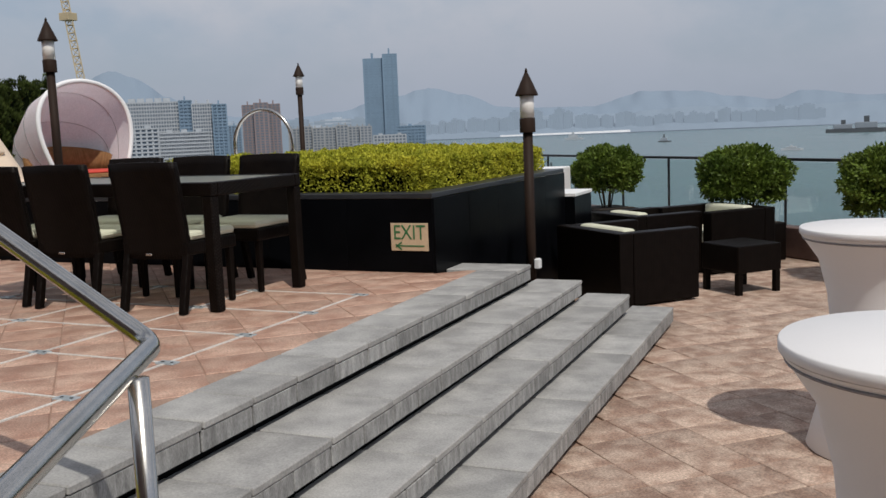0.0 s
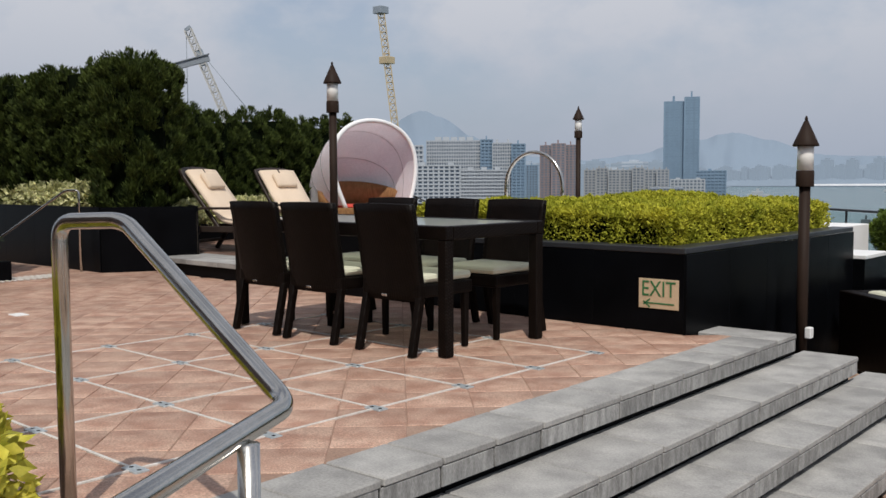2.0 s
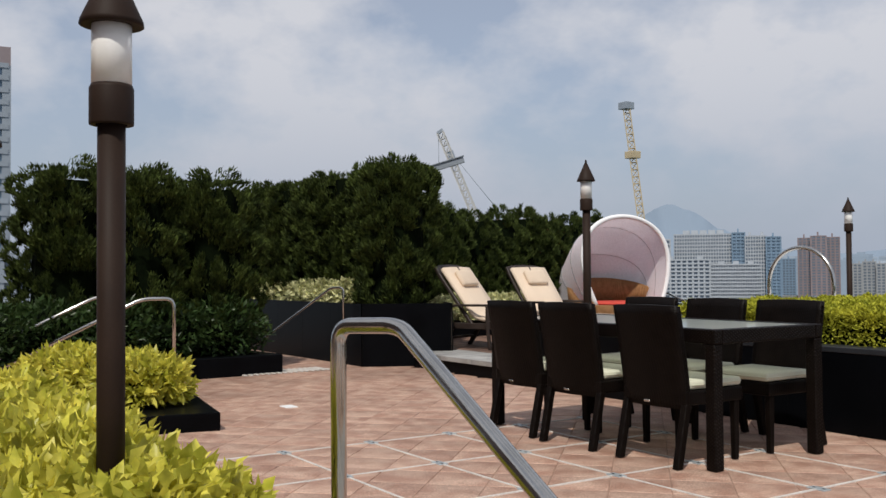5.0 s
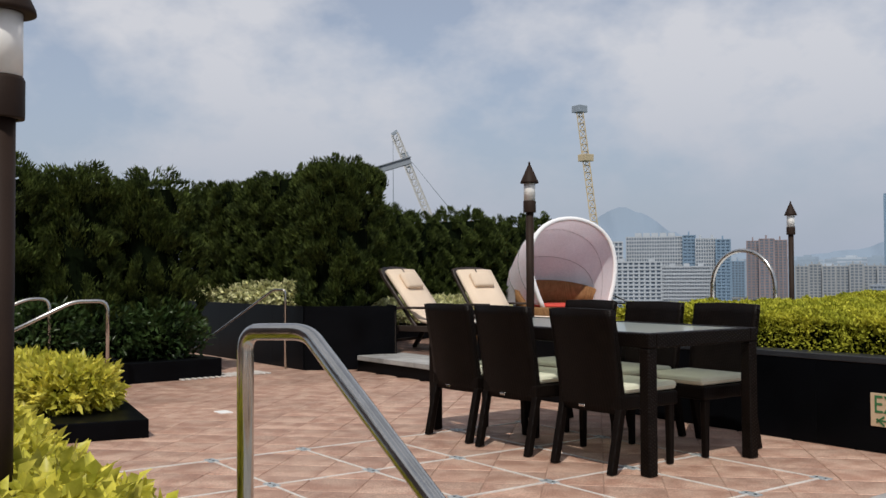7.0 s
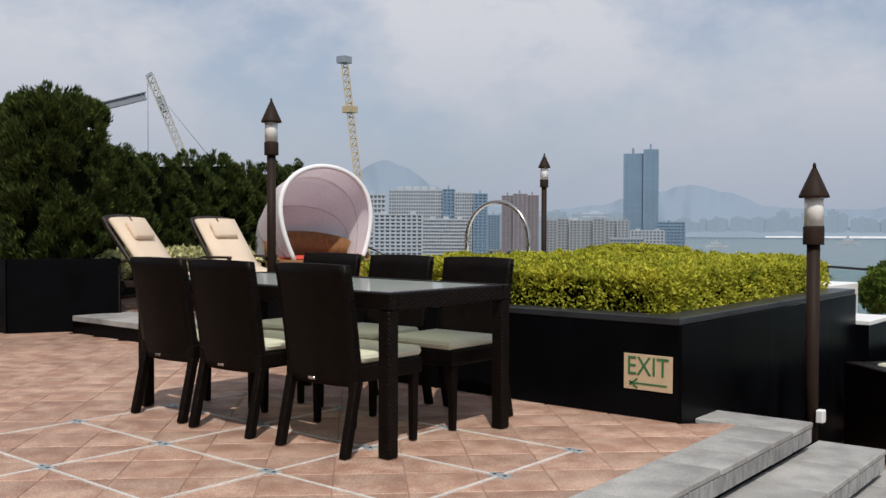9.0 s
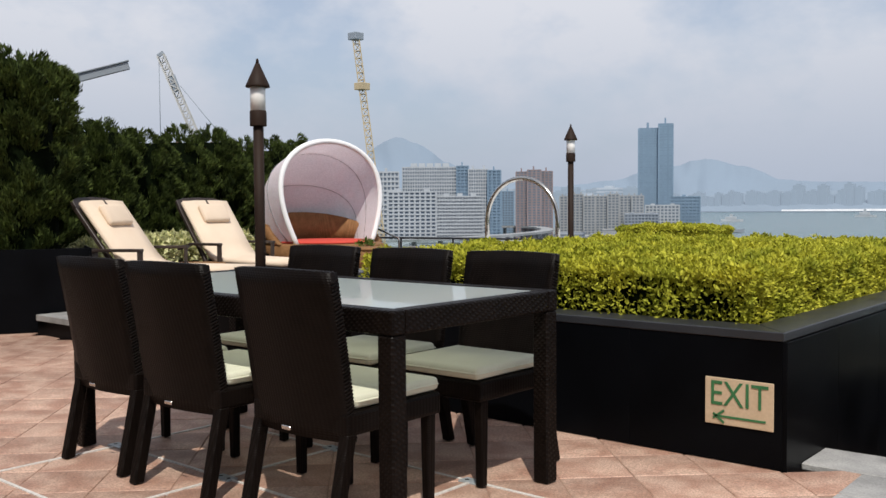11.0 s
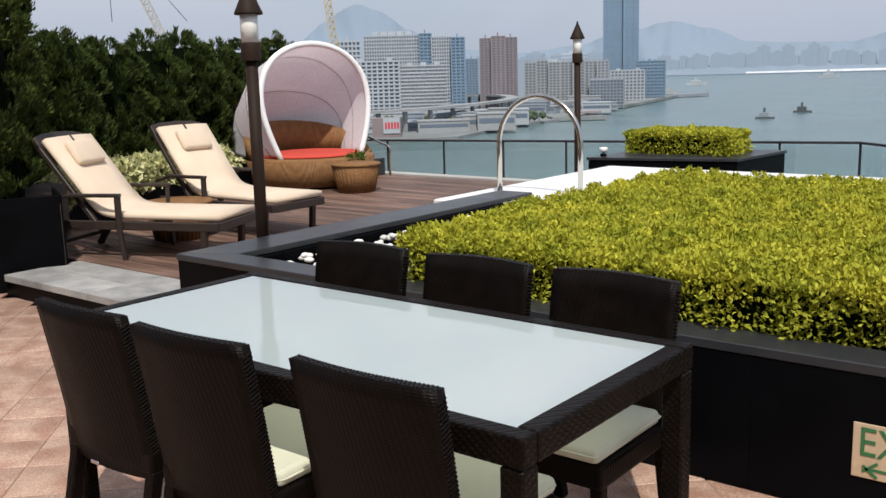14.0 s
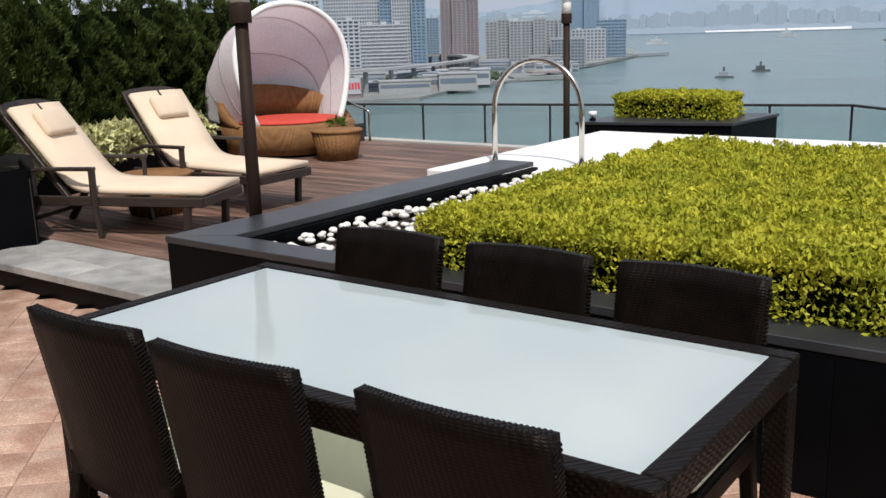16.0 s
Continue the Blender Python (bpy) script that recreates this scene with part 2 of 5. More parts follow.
M = {
    "tile": mat("terracotta_granite_tile", (0.385, 0.215, 0.152), (0.545, 0.365, 0.275), 7, 0.6, 130, 0.36, 0.35, spec=0.6, rnd=0.085, stain=0.29, contrast=0.13),
    "tile_low": mat("buff_granite_tile", (0.32, 0.205, 0.15), (0.52, 0.39, 0.305), 8, 0.8, 90, 0.34, 0.35, rnd=0.12, island=0.12, stain=0.3, contrast=0.12),
    "bed": mat("mortar_bed", (0.27, 0.17, 0.125), (0.36, 0.245, 0.185), 8, 0.9),
    "strip": mat("pale_joint_strip", (0.55, 0.52, 0.48), (0.72, 0.69, 0.65), 10, 0.6),
    "insert": mat("blue_grey_metal_insert", (0.34, 0.38, 0.40), (0.48, 0.52, 0.54), 20, 0.4, metal=0.3),
    "slab": mat("grey_granite_slab", (0.268, 0.264, 0.255), (0.395, 0.388, 0.372), 6, 0.75, 110, 0.16, 0.25, rnd=0.12, stain=0.3, contrast=0.16),
    "facing": mat("streaked_granite_facing", (0.19, 0.188, 0.182), (0.36, 0.357, 0.347), 9, 0.8, 70, 0.24, 0.3, rnd=0.2, stretch=(1.8, 3.4, 1), stain=0.35, contrast=0.17),
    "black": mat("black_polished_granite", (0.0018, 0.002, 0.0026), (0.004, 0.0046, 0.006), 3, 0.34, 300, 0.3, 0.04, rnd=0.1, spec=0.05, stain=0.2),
    "cope": mat("charcoal_granite_coping", (0.019, 0.0205, 0.024), (0.034, 0.036, 0.041), 4, 0.36, 300, 0.25, 0.08, rnd=0.1),
    "wicker": weave("dark_woven_cane", (0.0036, 0.0023, 0.0018), (0.0072, 0.0047, 0.0037), pitch=0.0085, bump=0.3),
    "frame_cane": weave("dark_woven_cane_braid", (0.0045, 0.0030, 0.0024), (0.009, 0.006, 0.0048), pitch=0.012, rough=0.42, bump=0.55, turn=0.62),
    "cushion": mat("sage_canvas", (0.58, 0.58, 0.45), (0.65, 0.65, 0.51), 5, 0.9, 400, 0.06, 0.15),
    "cream": mat("cream_canvas", (0.67, 0.535, 0.405), (0.73, 0.595, 0.46), 4, 0.9, 400, 0.05, 0.15),
    "glass_top": frosted("frosted_table_glass", (0.76, 0.90, 0.94), (0.79, 0.93, 0.97)),
    "steel": mat("brushed_stainless", (0.46, 0.445, 0.41), (0.60, 0.585, 0.55), 8, 0.19, 300, 0.08, 0.03, metal=1.0),
    "bronze": mat("brown_painted_metal", (0.021, 0.0125, 0.009), (0.031, 0.0185, 0.013), 6, 0.6, 200, 0.1, 0.05, spec=0.14),
    "opal": mat("opal_lamp_glass", (0.78, 0.77, 0.74), (0.84, 0.83, 0.8), 4, 0.25, 60, 0.02, 0),
    "wood": mat("weathered_deck_board", (0.085, 0.042, 0.029), (0.25, 0.155, 0.115), 2.2, 0.6, 60, 0.3, 0.35, rnd=0.32, island=0.28, stretch=(0.5, 8, 8), stain=0.3, contrast=0.16),
    "brown_cane": weave("honey_cane", (0.20, 0.10, 0.042), (0.30, 0.16, 0.073), 0.0075, 0.6, 0.4),
    "lounger": mat("dark_espresso_wood", (0.022, 0.014, 0.011), (0.036, 0.024, 0.019), 8, 0.5, 120, 0.2, 0.1, stretch=(1, 6, 6)),
    "hood": leafmat("white_mesh_fabric", (0.88, 0.86, 0.88), (0.92, 0.90, 0.92), 0.9, 0.01, 3.0, 0.55),
    "hood_edge": mat("white_piping_fabric", (0.82, 0.82, 0.83), (0.87, 0.87, 0.87), 3, 0.85, 200, 0.04, 0.1),
    "red": mat("red_cushion_canvas", (0.50, 0.045, 0.03), (0.6, 0.07, 0.045), 4, 0.85, 300, 0.08, 0.1),
    "white": mat("white_stone_rim", (0.80, 0.80, 0.79), (0.86, 0.86, 0.85), 3, 0.5, 120, 0.03, 0.05),
    "cloth": mat("white_stretch_cloth", (0.78, 0.77, 0.77), (0.83, 0.82, 0.82), 2, 0.85, 400, 0.02, 0.05),
    "seam": mat("grey_seam_thread", (0.25, 0.24, 0.25), (0.32, 0.31, 0.32), 9, 0.9),
    "pebble": mat("white_pebble", (0.62, 0.61, 0.58), (0.78, 0.77, 0.74), 6, 0.6, 40, 0.1, 0.1, island=0.15),
    "soil": mat("dark_soil", (0.03, 0.022, 0.016), (0.06, 0.045, 0.032), 12, 0.95, 80, 0.3, 0.5),
    # near-black fill that stands for the shade deep inside the foliage
    "core": mat("painted_inner_shade", (0.002, 0.004, 0.0012), (0.005, 0.009, 0.0025), 14, 0.95, 60, 0.4, 0.4, spec=0.05),
    "bark": mat("brown_bark", (0.07, 0.045, 0.03), (0.13, 0.09, 0.06), 12, 0.9, 60, 0.3, 0.6),
    "lime": leafmat("lime_hedge_leaf", (0.27, 0.30, 0.025), (0.56, 0.53, 0.055), 0.65, island=0.22, scale=5, through=0.17),
    "yellow": leafmat("golden_leaf", (0.36, 0.37, 0.035), (0.86, 0.77, 0.14), 0.35, island=0.36, scale=8, through=0.35),
    "green": leafmat("mid_green_leaf", (0.065, 0.11, 0.018), (0.15, 0.21, 0.035)),
    "dark_green": leafmat("dark_glossy_leaf", (0.022, 0.045, 0.014), (0.05, 0.085, 0.024), 0.35),
    "conifer": leafmat("conifer_spray", (0.012, 0.022, 0.004), (0.085, 0.115, 0.024), 0.8, 0.5, 7),
    "variegated": leafmat("cream_green_leaf", (0.16, 0.20, 0.05), (0.92, 0.87, 0.50), 0.5, 0.4, 25),
    "sign": mat("cream_sign_plate", (0.54, 0.40, 0.26), (0.60, 0.46, 0.31), 8, 0.5, 80, 0.06, 0.03),
    "sign_green": mat("green_sign_paint", (0.03, 0.14, 0.05), (0.045, 0.18, 0.07), 8, 0.5),
    "kerb": mat("red_brown_granite", (0.10, 0.06, 0.05), (0.16, 0.10, 0.085), 8, 0.6),
    "concrete": mat("pale_concrete", (0.40, 0.39, 0.37), (0.52, 0.51, 0.48), 0.05, 0.85, 2, 0.15, 0),
}


def clear_glass(name, tint):
    m = bpy.data.materials.new(name)
    m.use_nodes = True
    n, l = m.node_tree.nodes, m.node_tree.links
    tr, gl, mx = n.new("ShaderNodeBsdfTransparent"), n.new("ShaderNodeBsdfGlossy"), n.new("ShaderNodeMixShader")
    tr.inputs["Color"].default_value = (*tint, 1)
    gl.inputs["Roughness"].default_value = 0.02
    mx.inputs[0].default_value = 0.06
    l.new(tr.outputs[0], mx.inputs[1])
    l.new(gl.outputs[0], mx.inputs[2])
    l.new(mx.outputs[0], n["Material Output"].inputs["Surface"])
    return m


M["pane"] = clear_glass("balustrade_glass", (0.90, 0.95, 0.94))


def far(name, c, var=0.12, scale=0.02, rough=0.8):
    lo = tuple(v * (1 - var) for v in c)
    hi = tuple(min(1, v * (1 + var)) for v in c)
    return mat(name, lo, hi, scale, rough, 0.4, 0.06, 0, rnd=0.05)


# ---- mesh helpers ----
def part(name, bm, material, parent=None, label=""):
    me = bpy.data.meshes.new(name)
    bm.to_mesh(me)
    bm.free()
    me.materials.append(material)
    ob = new(name, me)
    if parent:
        ob.parent = parent
    if label:
        ob["label"] = label
    return ob


def pydata(name, verts, faces, material, parent=None, label="", smooth=False):
    me = bpy.data.meshes.new(name)
    me.from_pydata(verts, [], faces)
    me.update()
    me.materials.append(material)
    if smooth:
        me.polygons.foreach_set("use_smooth", [True] * len(me.polygons))
    ob = new(name, me)
    if parent:
        ob.parent = parent
    if label:
        ob["label"] = label
    return ob


def thing(name, m, label, category, group="", kind=""):
    ob = new(name)
    ob.empty_display_size = 0.1
    ob.matrix_basis = m
    return tagged(ob, label, category, group, kind)


def smooth_all(bm):
    for f in bm.faces:
        f.smooth = True
    return bm


def box(x0, y0, z0, x1, y1, z1, bevel=0.0, seg=1, bm=None, m=None):
    bm = bm or bmesh.new()
    (x0, x1), (y0, y1), (z0, z1) = sorted((x0, x1)), sorted((y0, y1)), sorted((z0, z1))
    mm = Matrix.Translation(((x0 + x1) / 2, (y0 + y1) / 2, (z0 + z1) / 2)) @ Matrix.Diagonal((x1 - x0, y1 - y0, z1 - z0, 1))
    if m is not None:
        mm = m @ mm
    vs = bmesh.ops.create_cube(bm, size=1, matrix=mm)["verts"]
    if bevel:
        es = list({e for v in vs for e in v.link_edges})
        bmesh.ops.bevel(bm, geom=es, offset=bevel, segments=seg, affect="EDGES", profile=0.5)
    return bm


def prism(pts, z0, z1, bevel=0.0):
    """Upright prism over a plan outline."""
    bm = bmesh.new()
    lo = [bm.verts.new((x, y, z0)) for x, y in pts]
    hi = [bm.verts.new((x, y, z1)) for x, y in pts]
    n = len(pts)
    bm.faces.new(lo[::-1])
    bm.faces.new(hi)
    for i in range(n):
        bm.faces.new((lo[i], lo[(i + 1) % n], hi[(i + 1) % n], hi[i]))
    bmesh.ops.recalc_face_normals(bm, faces=bm.faces)
    if bevel:
        bmesh.ops.bevel(bm, geom=list(bm.edges), offset=bevel, segments=1, affect="EDGES", profile=0.5)
    return bm


def lathe(profile, seg=32, bm=None, at=(0, 0, 0)):
    bm = bm or bmesh.new()
    rings = []
    for r, z in profile:
        if r < 1e-5:
            rings.append([bm.verts.new((at[0], at[1], at[2] + z))])
        else:
            rings.append([bm.verts.new((at[0] + r * math.cos(2 * math.pi * k / seg), at[1] + r * math.sin(2 * math.pi * k / seg), at[2] + z)) for k in range(seg)])
    for a, b in zip(rings, rings[1:]):
        for k in range(seg):
            va = (a[k % len(a)], a[(k + 1) % len(a)])
            vb = (b[k % len(b)], b[(k + 1) % len(b)])
            vs = [va[0], va[1], vb[1], vb[0]]
            vs = [v for i, v in enumerate(vs) if v not in vs[:i]]
            if len(vs) > 2:
                bm.faces.new(vs)
    bmesh.ops.recalc_face_normals(bm, faces=bm.faces)
    return smooth_all(bm)


def rounded(points, radius, steps=6):
    """A polyline whose corners are rounded."""
    pts = [Vector(p) for p in points]
    out = [pts[0]]
    for a, b, c in zip(pts, pts[1:], pts[2:]):
        r = min(radius, (a - b).length * 0.45, (c - b).length * 0.45)
        p, q = b + (a - b).normalized() * r, b + (c - b).normalized() * r
        for k in range(steps + 1):
            u = k / steps
            out.append(p * (1 - u) ** 2 + b * 2 * u * (1 - u) + q * u * u)
    return out + [pts[-1]]


def tube(points, radius, seg=12, bm=None, r_end=None):
    bm = bm or bmesh.new()
    pts = [Vector(p) for p in points]
    rings, n = [], len(pts)
    side = None
    for i, p in enumerate(pts):
        d = (pts[min(i + 1, n - 1)] - pts[max(i - 1, 0)]).normalized()
        if side is None:
            side = d.cross(Vector((0, 0, 1)) if abs(d.z) < 0.9 else Vector((1, 0, 0))).normalized()
        side = (side - d * side.dot(d)).normalized()
        up = side.cross(d)
        r = radius if r_end is None else radius + (r_end - radius) * i / (n - 1)
        rings.append([bm.verts.new(p + (side * math.cos(2 * math.pi * k / seg) + up * math.sin(2 * math.pi * k / seg)) * r) for k in range(seg)])
    for a, b in zip(rings, rings[1:]):
        for k in range(seg):
            bm.faces.new((a[k], a[(k + 1) % seg], b[(k + 1) % seg], b[k]))
    bm.faces.new(rings[0][::-1])
    bm.faces.new(rings[-1])
    return smooth_all(bm)


def bar(a, b, w, h, bm=None, bevel=0.0):
    """A straight bar of rectangular section from a to b."""
    a, b = Vector(a), Vector(b)
    m = Matrix.Translation((a + b) / 2) @ (b - a).to_track_quat("X", "Z").to_matrix().to_4x4()
    L = (b - a).length
    return box(-L / 2, -w / 2, -h / 2, L / 2, w / 2, h / 2, bevel, 1, bm, m)


RNG = np.random.default_rng(7)


def leaves(name, pos, nrm, length, width, material, parent=None, spread=0.8, droop=0.0, rng=RNG, label=""):
    """Folded leaf blades: each one is four triangles, set near the direction given for it."""
    n = len(pos)
    d = nrm + rng.normal(0, spread, (n, 3))
    d[:, 2] -= droop
    d /= np.linalg.norm(d, axis=1)[:, None]
    ref = rng.normal(0, 1, (n, 3))
    s = np.cross(d, ref)
    s /= np.linalg.norm(s, axis=1)[:, None]
    u = np.cross(s, d)
    L = length * rng.uniform(0.65, 1.3, n)[:, None]
    W = width * rng.uniform(0.7, 1.25, n)[:, None]
    v = np.empty((n, 6, 3))
    v[:, 0] = pos
    v[:, 1] = pos + d * L * 0.45 + s * W * 0.5 + u * W * 0.22
    v[:, 2] = pos + d * L * 0.5
    v[:, 3] = pos + d * L * 0.45 - s * W * 0.5 + u * W * 0.22
    v[:, 4] = pos + d * L - u * L * 0.12
    v[:, 5] = v[:, 4]
    v = v[:, :5]
    base = (np.arange(n) * 5)[:, None]
    f = np.concatenate([base + np.array([[0, 1, 2]]), base + np.array([[0, 2, 3]]), base + np.array([[2, 1, 4]]), base + np.array([[2, 4, 3]])])
    me = bpy.data.meshes.new(name)
    me.vertices.add(n * 5)
    me.vertices.foreach_set("co", v.reshape(-1).astype(np.float32))
    me.loops.add(f.size)
    me.loops.foreach_set("vertex_index", f.reshape(-1).astype(np.int32))
    me.polygons.add(len(f))
    me.polygons.foreach_set("loop_start", np.arange(0, f.size, 3, dtype=np.int32))
    me.update(calc_edges=True)
    me.materials.append(material)
    ob = new(name, me)
    if parent:
        ob.parent = parent
    if label:
        ob["label"] = label
    return ob


def lumpy(p, amp, freq, seed=0.0):
    return np.array([noise.noise(Vector((a * freq + seed, b * freq, c * freq))) for a, b, c in p]) * amp


# ---- large structure ----
SKEW = pose(0, 0, 0, 0, 0, 1.6)
LOW, DECK = -0.6, 0.17

sea = part("water", prism([(-5200, -1500), (5200, -1500), (5200, 5600), (-5200, 5600)], -41, -40), far("harbour_water", (0.10, 0.165, 0.175), 0.25, 0.01, 0.22))
tagged(sea, "grey-green harbour water with a light chop", "water", kind="structure")
sb = sea.data.materials[0].node_tree
sbp, swv = sb.nodes.new("ShaderNodeBump"), sb.nodes.new("ShaderNodeTexNoise")
swv.inputs["Scale"].default_value, swv.inputs["Detail"].default_value = 0.35, 6
sbp.inputs["Strength"].default_value, sbp.inputs["Distance"].default_value = 0.9, 1.2
stc = sb.nodes.new("ShaderNodeTexCoord")
sb.links.new(stc.outputs["Object"], swv.inputs["Vector"])
sb.links.new(swv.outputs["Fac"], sbp.inputs["Height"])
sb.links.new(sbp.outputs[0], sb.nodes["Principled BSDF"].inputs["Normal"])

# hotel block that carries the terraces
RAIL = [(-14.37, 7.2), (-9.8, 8.18), (-2.96, 9.87), (3.47, 4.13), (9.73, -1.46)]
podium = part("ground", prism([(-15, -14), (10, -14)] + RAIL[::-1], -40, LOW - 0.05), M["bed"])
tagged(podium, "roof slab of a building under the terraces", "roof slab", kind="structure")

floor_low = part("pavement_lower", prism([(0.6, -14), (10, -14), RAIL[4], RAIL[3], RAIL[2], (-2.6, 6.7), (0.25, 6.7), (0.25, 0.05), (0.6, 0.0)], LOW - 0.05, LOW - 0.012), M["bed"])
tagged(floor_low, "lower terrace paved with diagonal buff granite tiles", "paving", kind="structure")
floor_up = part("pavement_upper", prism([(-12, -14), (0.70, -14), (0.33, 0.0), (-12, 0.0)], LOW, -0.008), M["bed"])
tagged(floor_up, "upper terrace paved with diagonal terracotta granite tiles", "paving", kind="structure")

# flight of four granite steps
steps = thing("staircase", SKEW, "four broad grey granite steps with overhanging slab treads", "steps", kind="structure")
EDGE = [0.555, 0.86, 1.145, 1.42]
ENDY = [0.475, 0.74, 1.05, 1.37]
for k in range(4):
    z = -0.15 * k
    # the riser's black colour stands for the shadow below the tread overhang
    part("riser", box(0.1, -9, LOW - 0.1, EDGE[k] - 0.05, ENDY[k] - 0.03, z - 0.110), M["black"], steps, "recessed riser blackened for the shadow under the tread")
slab_mesh = {}
for k in range(4):
    z = -0.15 * k
    x0 = 0.26 if k == 0 else EDGE[k - 1] - 0.05
    ymax = ENDY[k]
    y, j = ymax, 0
    while y > -8.8:
        ln = 0.318 if k == 0 else 0.53
        a = max(y - ln, -9)
        lo = x0
        if k == 0 and a >= -0.05:
            lo = 0.02
        key = (k, round(ln, 3), lo)
        if key not in slab_mesh:
            b = box(0, -ln + 0.010, -0.03, EDGE[k] - lo, 0, 0, 0.005)
            me = bpy.data.meshes.new("slab")
            b.to_mesh(me)
            b.free()
            me.materials.append(M["slab"])
            slab_mesh[key] = me
        s = new("slab", slab_mesh[key])
        s.parent = steps
        s.location = (lo + random.uniform(-0.002, 0.002), y, z + random.uniform(-0.0015, 0.0015))
        y -= ln
        j += 1

# facing stones under the tread slabs, over a dark mortar core
for k in range(4):
    z, ln = -0.15 * k, 0.318 if k == 0 else 0.265
    x0 = 0.26 if k == 0 else EDGE[k - 1] - 0.05
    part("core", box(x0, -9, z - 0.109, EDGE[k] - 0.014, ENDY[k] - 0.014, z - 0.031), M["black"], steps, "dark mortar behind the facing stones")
    fm = bpy.data.meshes.new("facing_stone")
    b = box(-0.011, -ln + 0.009, -0.110, 0, 0, -0.032, 0.003)
    b.to_mesh(fm)
    b.free()
    fm.materials.append(M["facing"])
    y = ENDY[k] - 0.012
    while y > -8.7:
        s = new("facing_stone", fm)
        s.parent = steps
        s.location = (EDGE[k] - 0.002 + random.uniform(-0.0012, 0.0012), y, z)
        y -= ln
    part("facing_stone", box(x0, ENDY[k] - 0.0135, z - 0.110, EDGE[k] - 0.003, ENDY[k] - 0.003, z - 0.032, 0.003), M["facing"], steps)

# black granite planter with the lime hedge and its pebble strip
planter = thing("planter_wall", pose(0, 0, 0), "black polished granite planter with charcoal coping", "planter", kind="structure")


def panels(a, b, z0, z1, count, parent, depth=0.02, material=None, name="panel"):
    """Stone panels with open joints along the plan line a to b, on its right-hand side."""
    a, b = Vector((*a, 0)), Vector((*b, 0))
    d = (b - a) / count
    ang = math.atan2(d.y, d.x)
    me = bpy.data.meshes.new(name)
    bm = box(0.0005, -depth, z0, d.length - 0.0005, 0, z1, 0.001)
    bm.to_mesh(me)
    bm.free()
    me.materials.append(material or M["black"])
    for i in range(count):
        o = new(name, me)
        o.parent = parent
        o.matrix_basis = Matrix.Translation(a + d * i) @ Matrix.Rotation(ang, 4, "Z")


PTOP = 0.557
part("wall", prism([(-4.1, 0.02), (-0.02, 0.02), (-0.08, 3.24), (-4.1, 3.3)], LOW, PTOP - 0.16), M["soil"], planter, "soil-filled planter core")
panels((-4.12, 0.02), (0.0, 0.02), 0.0, PTOP - 0.04, 6, planter)
panels((0.0, 0.0), (-0.065, 3.24), LOW, PTOP - 0.04, 5, planter)
panels((-4.1, 3.3), (-4.1, 0.0), DECK - 0.2, PTOP - 0.04, 5, planter)
for pts in ([(-4.13, -0.005), (0.008, -0.005), (-0.18, 0.19), (-3.8, 0.19)],
            [(0.008, -0.005), (-0.055, 3.25), (-0.24, 3.25), (-0.18, 0.19)],
            [(-4.13, -0.005), (-3.8, 0.19), (-3.8, 3.3), (-4.13, 3.3)]):
    part("coping", prism(pts, PTOP - 0.038, PTOP, 0.004), M["cope"], planter, "charcoal granite coping")
part("inner_wall", prism([(-3.8, 0.192), (-3.76, 0.192), (-3.76, 3.3), (-3.8, 3.3)], 0.3, PTOP - 0.04), M["black"], planter)

# unseen wall added behind the viewpoint: blocks low skylight and darkens granite reflections
back = part("wall_back", box(-18, -16.4, LOW - 0.05, 12, -16, 12), M["kerb"])
tagged(back, "unseen brown wall added behind the terrace to darken reflections", "wall", kind="structure")

# exit sign
sign = thing("exit_sign", pose(-0.178, -0.001, 0.250), "cream exit sign with green letters and arrow on black granite", "sign")
part("plate", box(-0.146, -0.006, -0.098, 0.146, 0.0, 0.098, 0.002), M["sign"], sign)
txt = bpy.data.curves.new("letters", "FONT")
txt.body, txt.size, txt.align_x, txt.align_y, txt.extrude = "EXIT", 0.147, "CENTER", "CENTER", 0.0012
tmp = new("letters_source", txt)
bpy.context.view_layer.update()
lm = bpy.data.meshes.new_from_object(tmp.evaluated_get(bpy.context.evaluated_depsgraph_get()))
bpy.data.objects.remove(tmp)
lm.materials.clear()
lm.materials.append(M["sign_green"])
lo = new("letters", lm)
lo.parent, lo.matrix_basis = sign, pose(0, -0.0075, 0.028, 90, 0, 0) @ Matrix.Diagonal((0.84, 1, 1, 1))
ab = box(-0.085, -0.009, -0.067, 0.115, -0.0065, -0.058)
box(-0.03, -0.0015, -0.005, 0.03, 0.001, 0.005, 0, 1, ab, pose(-0.085, -0.0075, -0.055, 0, -38, 0))
box(-0.03, -0.0015, -0.005, 0.03, 0.001, 0.005, 0, 1, ab, pose(-0.085, -0.0075, -0.071, 0, 38, 0))
part("arrow", ab, M["sign_green"], sign)


